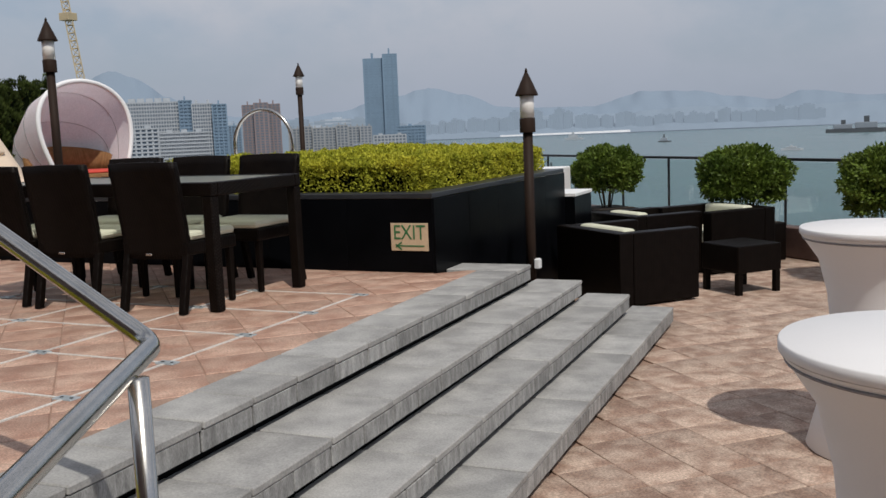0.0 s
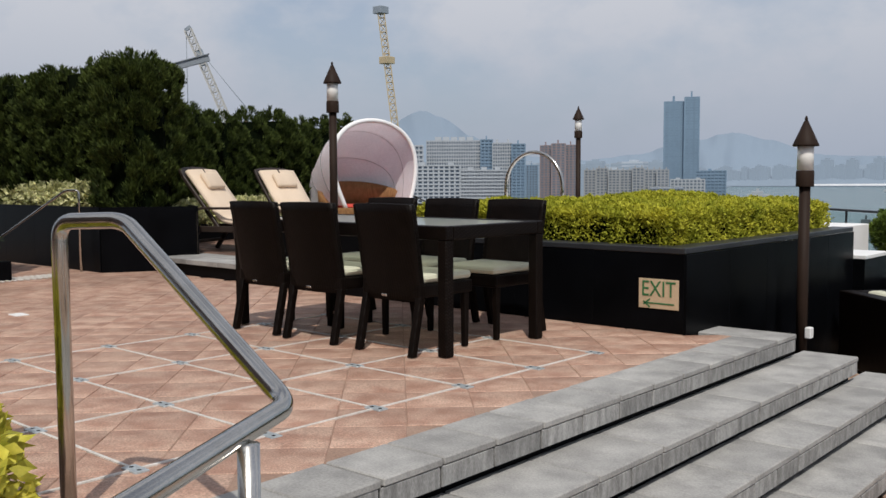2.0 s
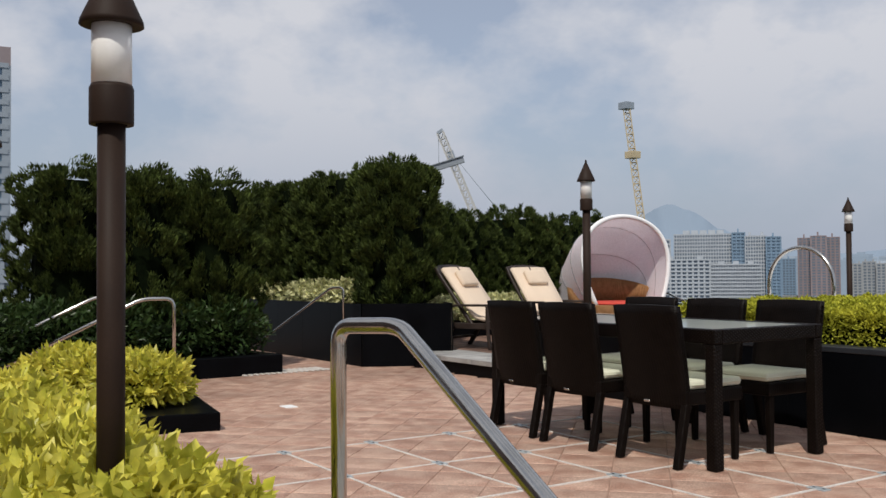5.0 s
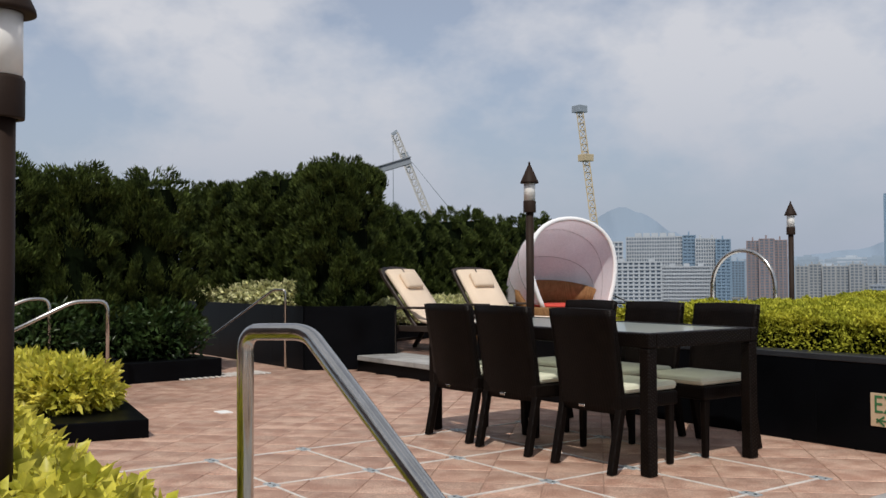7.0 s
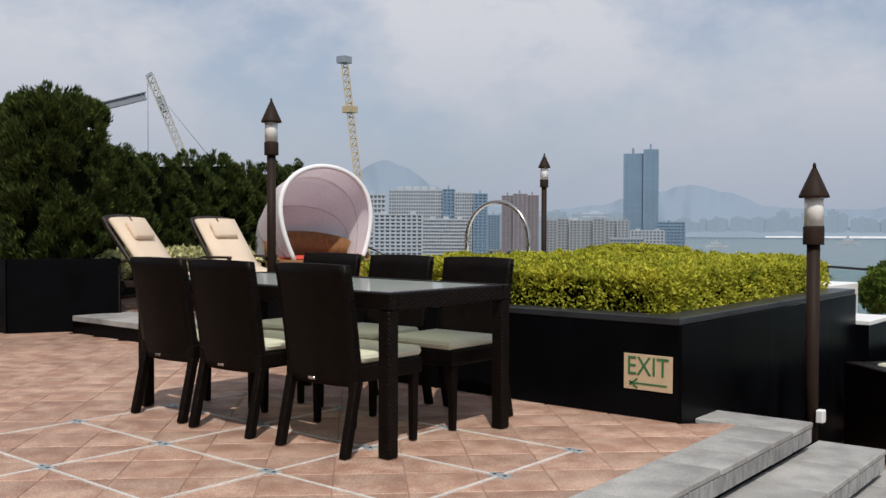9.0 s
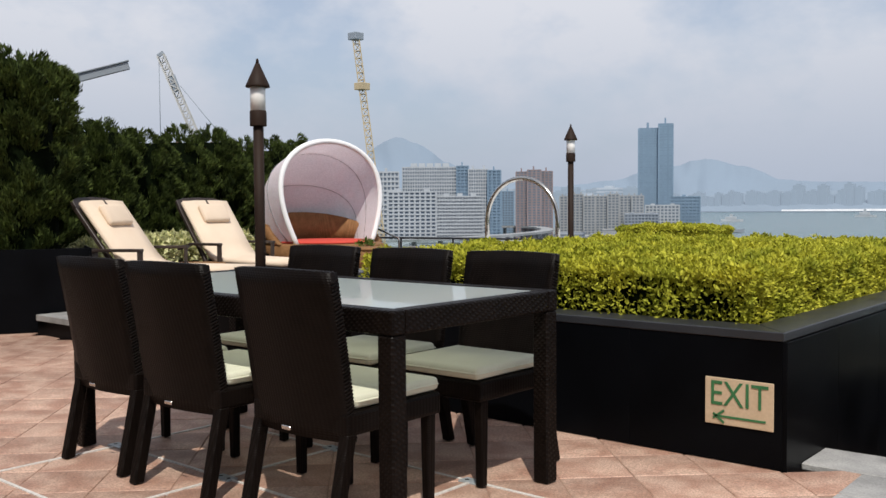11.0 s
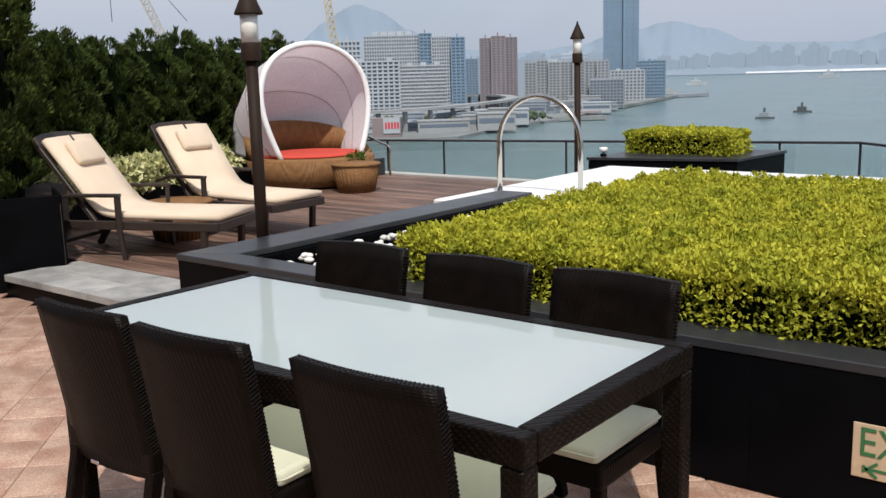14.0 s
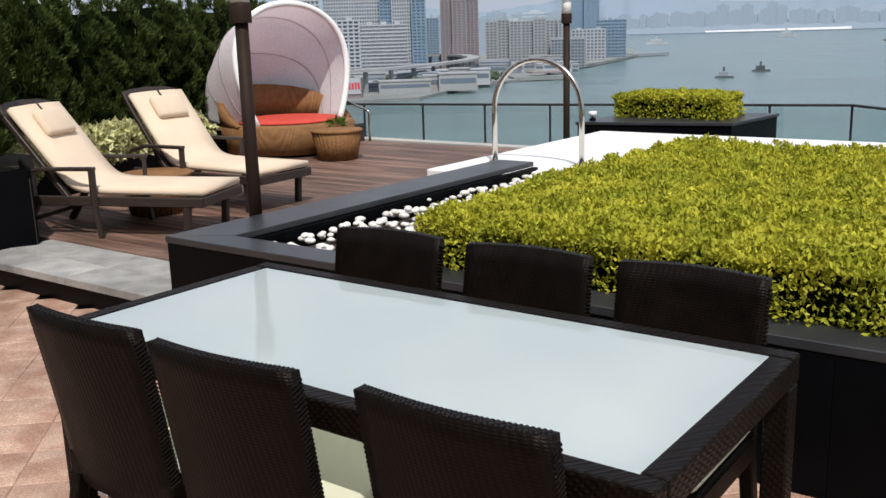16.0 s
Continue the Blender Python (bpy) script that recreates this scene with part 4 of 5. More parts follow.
# ---- loungers and daybed on the deck ----
def sun_lounger(m):
    s = thing("sun_lounger", m, "dark wooden sun lounger with a cream cushion and headrest pillow", "lounger", "loungers on the deck")
    # x runs from head (0) to foot (1.95)
    for q in (-1, 1):
        part("side_rail", bar((0.42, q * 0.31, 0.27), (1.95, q * 0.31, 0.27), 0.04, 0.07, bevel=0.006), M["lounger"], s)
        part("leg", bar((1.80, q * 0.30, 0), (1.82, q * 0.30, 0.25), 0.05, 0.05, bevel=0.006), M["lounger"], s)
        part("leg", bar((0.42, q * 0.31, 0), (0.6, q * 0.31, 0.27), 0.045, 0.05, bevel=0.006), M["lounger"], s)
        am = bar((0.44, q * 0.352, 0.455), (0.66, q * 0.355, 0.512), 0.05, 0.028, bevel=0.006)
        for a, b in (((0.65, q * 0.355, 0.511), (1.13, q * 0.355, 0.515)),):
            bar(a, b, 0.05, 0.028, am, bevel=0.006)
        bar((1.105, q * 0.355, 0.505), (1.1, q * 0.352, 0.24), 0.046, 0.034, am, bevel=0.005)
        bar((1.1, q * 0.352, 0.25), (1.13, q * 0.350, 0.0), 0.038, 0.034, am, bevel=0.005)
        part("armrest", am, M["lounger"], s)
        part("back_rail", bar((0.86, q * 0.30, 0.28), (0.355, q * 0.28, 0.905), 0.04, 0.04, bevel=0.005), M["lounger"], s)
    part("end_rail", bar((1.94, -0.3, 0.27), (1.94, 0.3, 0.27), 0.04, 0.07, bevel=0.006), M["lounger"], s)
    part("crossbar", bar((0.5, -0.3, 0.12), (0.5, 0.3, 0.12), 0.03, 0.03), M["lounger"], s)
    hd = prism([(-0.30, -0.06), (0.30, -0.06), (0.30, 0.06), (0.2, 0.085), (0.0, 0.095), (-0.2, 0.085), (-0.30, 0.06)], -0.018, 0.018, 0.004)
    bmesh.ops.transform(hd, verts=hd.verts, matrix=Matrix.Translation((0.36, 0, 0.91)) @ Matrix.Rotation(-0.58, 4, "Y") @ Matrix(((0, 0, 1, 0), (1, 0, 0, 0), (0, 1, 0, 0), (0, 0, 0, 1))))
    part("headboard", hd, M["lounger"], s)
    prof = [(1.95, 0.31), (1.4, 0.31), (1.02, 0.315), (0.88, 0.345), (0.78, 0.44), (0.40, 0.925)]
    path = rounded([(x, 0, z) for x, z in prof], 0.12, 4)
    cb, secs = bmesh.new(), []
    for i, p in enumerate(path):
        d = (path[min(i + 1, len(path) - 1)] - path[max(i - 1, 0)]).normalized()
        n = Vector((0, 1, 0)).cross(d)
        if n.z < 0:
            n = -n
        w = 0.29
        ring = [(-w, 0.005), (-w - 0.012, 0.03), (-w, 0.055), (-w * 0.5, 0.066), (0, 0.068), (w * 0.5, 0.066), (w, 0.055), (w + 0.012, 0.03), (w, 0.005)]
        secs.append([cb.verts.new(p + Vector((0, y, 0)) + n * h) for y, h in ring])
    for a, b in zip(secs, secs[1:]):
        for k in range(len(a)):
            cb.faces.new((a[k], a[(k + 1) % len(a)], b[(k + 1) % len(a)], b[k]))
    cb.faces.new(secs[0])
    cb.faces.new(secs[-1][::-1])
    bmesh.ops.recalc_face_normals(cb, faces=cb.faces)
    cush = part("cushion", smooth_all(cb), M["cream"], s, "cream canvas cushion")
    pl = box(-0.11, -0.17, -0.035, 0.11, 0.17, 0.035, 0.032, 3, m=Matrix.Translation((0.59, 0, 0.828)) @ Matrix.Rotation(0.98, 4, "Y"))
    pil = part("pillow", smooth_all(pl), M["cream"], s, "cream headrest pillow")
    part("strap", bar((0.435, 0.0, 0.99), (0.535, 0.0, 0.868), 0.02, 0.006), M["lounger"], pil)
    return s


L1 = sun_lounger(pose(-7.22, 0.76, DECK, 0, 0, 22.5))
copy_thing(L1, pose(-7.635, 2.32, DECK, 0, 0, 3))


def cane_table(x, y, r, h, label):
    t = thing("side_table", pose(x, y, DECK), label, "side table")
    part("body", lathe([(0, 0.01), (r * 0.74, 0.01), (r * 0.98, h - 0.035), (0, h - 0.035)], 40), M["brown_cane"], t)
    part("top", lathe([(0, h), (r, h), (r * 1.05, h - 0.015), (r, h - 0.034), (0, h - 0.034)], 40), M["brown_cane"], t)
    for k in range(36):
        a = 2 * math.pi * k / 36
        part("strand", tube([(r * 0.75 * math.cos(a), r * 0.75 * math.sin(a), 0.0), (r * 0.99 * math.cos(a), r * 0.99 * math.sin(a), h - 0.035)], 0.007, 5), M["brown_cane"], t)
    return t


cane_table(-7.42, 4.95, 0.29, 0.35, "round honey-coloured cane side table beside the daybed")
cane_table(-6.53, 1.75, 0.29, 0.34, "round honey-coloured cane side table between the loungers")

bed = thing("daybed", pose(-8.58, 5.32, DECK, 0, 0, -13) @ Matrix.Scale(1.07, 4), "round cane daybed with a white fabric canopy and red cushion", "daybed")
# local +x faces the open side
R = 0.78
part("base", lathe([(0, 0.03), (R * 0.97, 0.03), (R, 0.33), (R * 0.95, 0.35), (0, 0.35)], 56), M["brown_cane"], bed)
bw = bmesh.new()
rows = []
for i in range(41):
    a = math.pi * 0.42 + (math.pi * 1.16) * i / 40
    e = abs(i - 20) / 20
    top = 0.35 + 0.40 * (1 - e ** 2.2)
    rows.append([bw.verts.new((r * math.cos(a), r * math.sin(a), z)) for r, z in ((R, 0.33), (R * 1.02, top), (R * 0.93, top), (R * 0.91, 0.33))])
for a, b in zip(rows, rows[1:]):
    for k in range(4):
        bw.faces.new((a[k], a[(k + 1) % 4], b[(k + 1) % 4], b[k]))
part("backrest", smooth_all(bw), M["brown_cane"], bed)
part("cushion", lathe([(0, 0.35), (R * 0.74, 0.35), (R * 0.78, 0.36), (R * 0.76, 0.38), (R * 0.66, 0.39), (0, 0.393)], 48), M["red"], bed, "red canvas cushion")
hoods = bmesh.new()
NH, NT = 18, 36
HB, HR, HV = 0.31, 0.54, 1.37


def hood_point(f, th):
    """A place on the canopy: f runs from the back fold to the front rim, th from one pivot to the other."""
    ph = radians(6 + 86 * f)
    up = max(0.0, math.sin(th))
    sag = 1 - 0.025 * abs(math.sin(f * math.pi * 3)) * up
    x = -math.cos(ph) * 0.95 * up ** 0.6 * sag + 0.10 * math.sin(ph) * up + 0.26 * f * f * (1 - up)
    return (x, HR * math.cos(th) * (1.0 + 1.15 * up), HB + HV * math.sin(ph) * up * sag)


hg = []
for i in range(NH + 1):
    hg.append([hoods.verts.new(hood_point(i / NH, math.pi * j / NT)) for j in range(NT + 1)])
for a, b in zip(hg, hg[1:]):
    for j in range(NT):
        hoods.faces.new((a[j], a[j + 1], b[j + 1], b[j]))
bmesh.ops.remove_doubles(hoods, verts=hoods.verts, dist=0.0005)
bmesh.ops.solidify(hoods, geom=list(hoods.faces), thickness=0.006)
hood = part("canopy", smooth_all(hoods), M["hood"], bed, "white mesh fabric canopy")


def hoop(f, radius, name, material):
    pts = [hood_point(f, math.pi * j / NT) for j in range(NT + 1)]
    return part(name, tube(pts, radius, 8), material, hood)


hoop(1.0, 0.036, "rim", M["hood_edge"])
for f in (0.36, 0.68):
    hoop(f, 0.008, "seam", M["seam"])


# ---- lower terrace ----
def armchair(name, m, w, label):
    """A boxy cane seat; +y is the open front."""
    s = thing(name, m, label, "armchair", "dark cane lounge set")
    part("back", box(-w / 2, -0.42, 0.02, w / 2, -0.28, 0.65, 0.012, 2), M["wicker"], s)
    for q in (-1, 1):
        part("arm", box(q * w / 2, -0.278, 0.02, q * (w / 2 - 0.14), 0.42, 0.648, 0.012, 2), M["wicker"], s)
    part("seat", box(-w / 2 + 0.142, -0.278, 0.02, w / 2 - 0.142, 0.40, 0.30, 0.01), M["wicker"], s)
    part("seat_cushion", box(-w / 2 + 0.15, -0.26, 0.302, w / 2 - 0.15, 0.41, 0.43, 0.03, 3), M["cushion"], s, "pale canvas seat cushion")
    part("back_cushion", box(-w / 2 + 0.16, -0.275, 0.432, w / 2 - 0.16, -0.13, 0.665, 0.035, 3), M["cushion"], s, "pale canvas back cushion")
    return s


armchair("armchair", pose(0.717, 2.611, LOW, 0, 0, -41.5), 1.04, "boxy dark cane armchair with pale cushions behind the steps")
armchair("armchair", pose(0.582, 4.014, LOW, 0, 0, -41.5), 0.85, "boxy dark cane armchair with pale cushions by the railing")
armchair("loveseat", pose(1.211, 4.546, LOW, 0, 0, 138.5), 0.95, "boxy dark cane loveseat with pale cushions by the railing")
st = thing("coffee_table", pose(1.672, 3.123, LOW, 0, 0, 48.5), "small square dark cane side table on four legs", "side table")
part("top", box(-0.25, -0.25, 0.2, 0.25, 0.25, 0.45, 0.012, 2), M["wicker"], st)
for sx in (-1, 1):
    for sy in (-1, 1):
        lg = part("leg", box(sx * 0.245, sy * 0.245, 0.0, sx * 0.19, sy * 0.19, 0.2, 0.005), M["wicker"], st)


def cocktail_table(x, y):
    t = thing("cocktail_table", pose(x, y, LOW), "high round cocktail table in a white stretch cover", "table", "cocktail tables")
    prof = [(0.0, 0.0), (0.33, 0.0), (0.34, 0.01), (0.29, 0.2), (0.245, 0.45), (0.235, 0.6), (0.25, 0.75), (0.29, 0.91), (0.355, 1.007), (0.372, 1.032)]
    part("cover", lathe(prof, 56), M["cloth"], t)
    part("top", lathe([(0.372, 1.033), (0.377, 1.036), (0.377, 1.06), (0.373, 1.064), (0, 1.065)], 56), M["cloth"], t)
    part("seam", lathe([(0.357, 1.008), (0.3625, 1.010), (0.3655, 1.0175), (0.360, 1.018)], 56), M["seam"], t)
    return t


cocktail_table(2.838, -1.092)
cocktail_table(2.955, -3.503)


# ---- plants ----
def ellipsoid_points(n, c, r, low=-0.5):
    d = RNG.normal(0, 1, (n * 3, 3))
    d /= np.linalg.norm(d, axis=1)[:, None]
    d = d[d[:, 2] > low][:n]
    p = np.array(c) + d * np.array(r)
    return p, d


def shrub(name, c, r, count, size, material, label, group="", stems=6, base=None, width=0.55, inner=0.35, core=True):
    """A bush: stems from the soil and several leafy lobes."""
    s = thing(name, pose(c[0], c[1], base if base is not None else c[2] - r[2]), label, "shrub", group)
    cz = c[2] - s.location.z
    for k in range(stems):
        a = 2 * math.pi * k / stems + random.random()
        part("stem", tube([(0.06 * math.cos(a), 0.06 * math.sin(a), 0.0), (r[0] * 0.3 * math.cos(a), r[1] * 0.3 * math.sin(a), cz * 0.7), (r[0] * 0.55 * math.cos(a), r[1] * 0.55 * math.sin(a), cz)], 0.012, 6, r_end=0.005), M["bark"], s)
    p, d = ellipsoid_points(count, (0, 0, cz), r, -0.75)
    lump = lumpy(p, 0.22, 3.2 / max(r), random.random() * 50) + lumpy(p, 0.12, 8.0 / max(r), random.random() * 50)
    p = (p - np.array((0, 0, cz))) * (1 + lump - RNG.random(len(p)) ** 1.5 * inner)[:, None] + np.array((0, 0, cz))
    p[:, 2] = np.maximum(p[:, 2], 0.02)
    leaves("foliage", p, d * np.array((1, 1, 0.8)) + np.array((0, 0, 0.35)), size, size * width, material, s, 0.7)
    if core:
        # near-black ball in place of the shade between the leaves
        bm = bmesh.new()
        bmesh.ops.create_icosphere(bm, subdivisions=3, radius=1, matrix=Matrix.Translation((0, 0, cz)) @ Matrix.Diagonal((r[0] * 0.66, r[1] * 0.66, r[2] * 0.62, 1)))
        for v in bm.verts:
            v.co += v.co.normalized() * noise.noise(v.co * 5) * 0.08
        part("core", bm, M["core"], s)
    return s


def planter_tub(x, y, label):
    t = thing("planter_box", pose(x, y, LOW, 0, 0, -45), label, "planter", "planter boxes along the railing")
    part("box", box(-0.32, -0.32, 0, 0.32, 0.32, 0.42, 0.01), M["wicker"], t)
    part("soil", box(-0.28, -0.28, 0.4, 0.28, 0.28, 0.428), M["soil"], t)


for x, y, r in ((-0.61, 7.014, 0.46), (1.456, 5.167, 0.49), (2.958, 3.764, 0.45)):
    planter_tub(x, y, "dark square planter box with a rounded bush by the railing")
    shrub("bush", (x, y, 0.32), (r, r, 0.35), 15000, 0.048, M["green"], "rounded green bush in a dark planter box", "bushes along the railing", base=LOW + 0.43)

pot = thing("flower_pot", pose(-7.75, 5.3, DECK), "small leafy pot plant between daybed and side table", "plant pot")
part("pot", lathe([(0, 0), (0.07, 0), (0.09, 0.26), (0.075, 0.26), (0, 0.24)], 20), M["brown_cane"], pot)
pp, dd = ellipsoid_points(200, (0, 0, 0.33), (0.11, 0.11, 0.09), -0.5)
leaves("foliage", pp, dd, 0.06, 0.03, M["green"], pot, 0.8)

# golden shrubs
for x, y, rx, ry, rz, n in ((-0.059, -4.814, 0.58, 0.52, 0.38, 4600), (-1.014, -4.789, 0.6, 0.52, 0.38, 3000), (-1.838, -4.706, 0.6, 0.5, 0.38, 2600), (-2.655, -4.719, 0.6, 0.5, 0.38, 2400), (0.226, -5.275, 0.5, 0.5, 0.36, 2200)):
    shrub("golden_shrub", (x, y, 0.20), (rx, ry, rz * 0.82), int(n * 1.4), 0.066, M["yellow"], "golden-leaved shrub in the bed beside the steps", "golden shrubs", base=0.09, width=0.6)
for x, y in ((-4.203, -3.583), (-4.74, -3.717), (-5.245, -3.896)):
    shrub("golden_shrub", (x, y, 0.28), (0.40, 0.34, 0.20), 2100, 0.075, M["yellow"], "golden-leaved shrub on a low black kerb", "golden shrubs", base=0.11, width=0.5)
for k in range(7):
    shrub("dark_shrub", (-7.203 - 0.1 * (k % 2) + 0.045 * k, -1.868 - 0.609 * k, 0.46), (0.42, 0.45, 0.34), 1700, 0.085, M["dark_green"], "dark glossy shrub in a low black planter", "dark shrubs", base=0.19, width=0.4)
for k in range(7):
    shrub("variegated_shrub", (-7.8 - 0.55 * k, -0.08, 0.77), (0.36, 0.24, 0.19), 950, 0.075, M["variegated"], "cream and green variegated shrub in a black planter", "variegated shrubs", base=0.64, width=0.7)
for k in range(6):
    shrub("variegated_shrub", (-8.154 - 0.185 * k, 1.363 + 0.538 * k, 0.52), (0.33, 0.34, 0.20), 1900, 0.08, M["variegated"], "cream and green variegated shrub behind the loungers", "variegated shrubs", base=DECK + 0.2, width=0.7)


def cypress(x, y, z0, top, r, n, seed, taper=0.14):
    """A dense clipped conifer: upright sprays bundled in tongues round a trunk."""
    rng = np.random.default_rng(seed)
    t = thing("cypress", pose(x, y, z0), "dense dark green clipped cypress in a planter", "tree", "cypress hedge")
    h = top - z0
    part("trunk", tube([(0, 0, 0), (0.01, 0.01, h * 0.5), (0, 0, h * 0.9)], 0.05, 8, r_end=0.012), M["bark"], t)
    tongues = 130
    ta, tz = rng.random(tongues) * 2 * math.pi, rng.random(tongues) * 0.95
    idx = rng.integers(0, tongues, n)
    u = rng.random(n)
    ln = rng.uniform(0.28, 0.5, tongues) * h * 0.45
    a = ta[idx] + rng.normal(0, 0.12, n) * (1 - u * 0.7)
    zz = tz[idx] * h * 0.86 + u * ln[idx]
    prof = r * np.clip(1.02 - taper * np.clip((zz / h - 0.5) / 0.4, 0, 1.3) ** 2, 0.15, 1.1) * (0.92 + 0.14 * np.sin(ta[idx] * 3 + seed))
    rad = prof * (0.74 + 0.32 * np.sin(u * math.pi) ** 1.5 + rng.normal(0, 0.03, n))
    zz = np.minimum(zz, h * (0.97 + 0.05 * np.sin(ta[idx] * 5)))
    cap = zz > h * 0.9
    rad = np.where(cap, rad * np.sqrt(rng.random(n)), rad)
    pos = np.stack([np.cos(a) * rad, np.sin(a) * rad, zz], 1)
    nrm = np.stack([np.cos(a) * 0.55, np.sin(a) * 0.55, np.full(n, 0.9)], 1)
    leaves("foliage", pos, nrm, 0.07, 0.017, M["conifer"], t, 0.32, rng=rng)
    # near-black cone in place of the shade between the sprays
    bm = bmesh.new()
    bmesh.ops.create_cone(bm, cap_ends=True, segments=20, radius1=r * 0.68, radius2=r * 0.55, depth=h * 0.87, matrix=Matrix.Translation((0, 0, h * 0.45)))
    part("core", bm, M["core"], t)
    return t


CYP = [(-7.2, 0.33, 0.6, 2.5, 0.5), (-7.802, 0.606, 0.6, 2.52, 0.54), (-8.463, 0.458, 0.6, 2.54, 0.56), (-9.045, 0.316, 0.6, 2.48, 0.56), (-9.827, 0.209, 0.6, 2.46, 0.58), (-10.613, 0.15, 0.6, 2.44, 0.58),
       (-7.516, -1.911, 0.15, 2.24, 0.52), (-7.76, -3.4, 0.15, 2.3, 0.56), (-7.618, -2.669, 0.15, 2.29, 0.55)]
for k in range(9):
    CYP.append((-8.893 - 0.222 * k, 1.459 + 0.706 * k, DECK + 0.1, 2.12 + 0.06 * math.sin(k * 2.1), 0.5))
for k, (x, y, z0, top, r) in enumerate(CYP):
    cypress(x, y, z0, top, r, 44000 if k < 9 else 34000, 100 + k, 0.16 if k < 9 else 0.42)


# ---- the harbour and the city beyond ----
def bear(az, d, z=0.0):
    a = radians(az + 3.7)
    return (1.2 - d * math.sin(a), -5.0 + d * math.cos(a), z)


def lift(el):
    """Height above the eye for an elevation angle."""
    return math.tan(radians(1.09 * (el + 0.5) - 0.5))


def distant(name, c, haze_glow):
    """Hills and skyline at the end of the view, with distance haze put in as a pale blue emission."""
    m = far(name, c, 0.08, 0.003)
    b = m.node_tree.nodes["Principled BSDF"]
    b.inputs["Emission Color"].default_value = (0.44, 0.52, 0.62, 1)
    b.inputs["Emission Strength"].default_value = haze_glow
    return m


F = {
    # facade colours lean blue-grey: distance haze is mixed into them
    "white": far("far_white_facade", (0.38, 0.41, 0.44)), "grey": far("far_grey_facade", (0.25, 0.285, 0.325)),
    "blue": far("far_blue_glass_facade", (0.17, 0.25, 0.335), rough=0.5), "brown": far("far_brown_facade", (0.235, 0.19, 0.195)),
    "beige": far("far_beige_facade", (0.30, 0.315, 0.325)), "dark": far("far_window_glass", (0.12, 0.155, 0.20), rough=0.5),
    # emissive entries below: the glow paints haze over hills, shore and city blocks
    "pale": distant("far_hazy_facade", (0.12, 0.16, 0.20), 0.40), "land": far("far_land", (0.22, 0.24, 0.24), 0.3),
    "hill": distant("far_hazy_hill", (0.11, 0.15, 0.20), 0.325), "hill2": distant("far_hazy_low_hill", (0.10, 0.135, 0.175), 0.37),
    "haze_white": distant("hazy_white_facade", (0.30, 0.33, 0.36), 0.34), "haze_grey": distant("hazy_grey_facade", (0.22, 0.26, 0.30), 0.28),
    "tree": far("far_tree_green", (0.07, 0.10, 0.06), 0.3, 0.05), "crane": far("crane_paint", (0.46, 0.37, 0.23)), "crane_w": far("crane_white_paint", (0.46, 0.45, 0.43)),
    "ship": far("ship_hull", (0.08, 0.09, 0.10)), "redpaint": far("red_sign_paint", (0.55, 0.05, 0.07)), "green_net": far("green_scaffold_net", (0.08, 0.26, 0.22)),
}


def block(name, az0, az1, d, el, floors, bays, material, label, depth=60.0, glass="dark", base=-39.0, roof=2, upright=False):
    """A distant building: body, window bands floor by floor, piers and rooftop boxes."""
    p, q = Vector(bear(az0, d)), Vector(bear(az1, d))
    w = (q - p).length
    ang = math.atan2(q.y - p.y, q.x - p.x)
    top = 1.3 + d * lift(el)
    t = thing(name, Matrix.Translation((p.x, p.y, base)) @ Matrix.Rotation(ang, 4, "Z"), label, "building", "buildings across the water")
    h = top - base
    part("body", box(0, 0, 0, w, depth, h), F[glass], t, "dark window glass")
    fl = h / floors
    for i in range(floors + 1):
        part("floor_band", box(-0.5, -0.2 if upright else -0.9, max(0, i * fl - fl * 0.2), w + 0.5, depth + 0.5, min(h + 0.6, i * fl + fl * 0.2)), F[material], t)
    pw = w / bays * (0.36 if upright else 0.34)
    for i in range(bays + 1):
        x = w * i / bays
        part("pier", box(x - pw / 2, -0.7, 0, x + pw / 2, 1.0, h), F[material], t)
    part("side_wall", box(w - 0.2, -0.6, 0, w + 0.4, depth, h), F[material], t)
    for i in range(roof):
        x = w * (0.15 + 0.6 * i / max(1, roof - 1) if roof > 1 else 0.4)
        part("roof_box", box(x, depth * 0.2, h, x + w * 0.12, depth * 0.6, h + h * 0.06), F[material], t)
    return t


land = part("land_far", prism([bear(a, d)[:2] for a, d in ((62, 560), (45, 560), (37, 580), (34, 592), (31, 690), (27, 800), (25, 1060), (22.2, 1290), (20.5, 1310), (21.5, 1700), (23.5, 3000), (62, 3000))], -42, -38), F["land"])
tagged(land, "reclaimed quayside across the harbour", "shore", kind="structure")
land2 = part("land_near", prism([bear(a, d)[:2] for a, d in ((46, 60), (46, 555), (62, 555), (110, 900), (110, 60))], -42, -38), F["land"])
tagged(land2, "city ground at the foot of the hotel block", "ground", kind="structure")
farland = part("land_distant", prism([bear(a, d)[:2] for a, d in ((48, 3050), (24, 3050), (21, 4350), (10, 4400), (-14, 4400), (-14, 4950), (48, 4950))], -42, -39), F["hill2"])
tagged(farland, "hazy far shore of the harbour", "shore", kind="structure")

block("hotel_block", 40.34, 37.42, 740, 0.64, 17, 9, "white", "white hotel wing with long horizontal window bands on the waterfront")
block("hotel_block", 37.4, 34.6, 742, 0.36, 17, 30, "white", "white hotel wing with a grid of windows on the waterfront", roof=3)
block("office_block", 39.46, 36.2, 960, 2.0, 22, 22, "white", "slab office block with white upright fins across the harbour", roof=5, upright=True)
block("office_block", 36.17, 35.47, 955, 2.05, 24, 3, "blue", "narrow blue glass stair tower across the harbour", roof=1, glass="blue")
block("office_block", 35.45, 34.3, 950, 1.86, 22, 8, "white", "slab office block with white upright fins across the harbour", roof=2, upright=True)
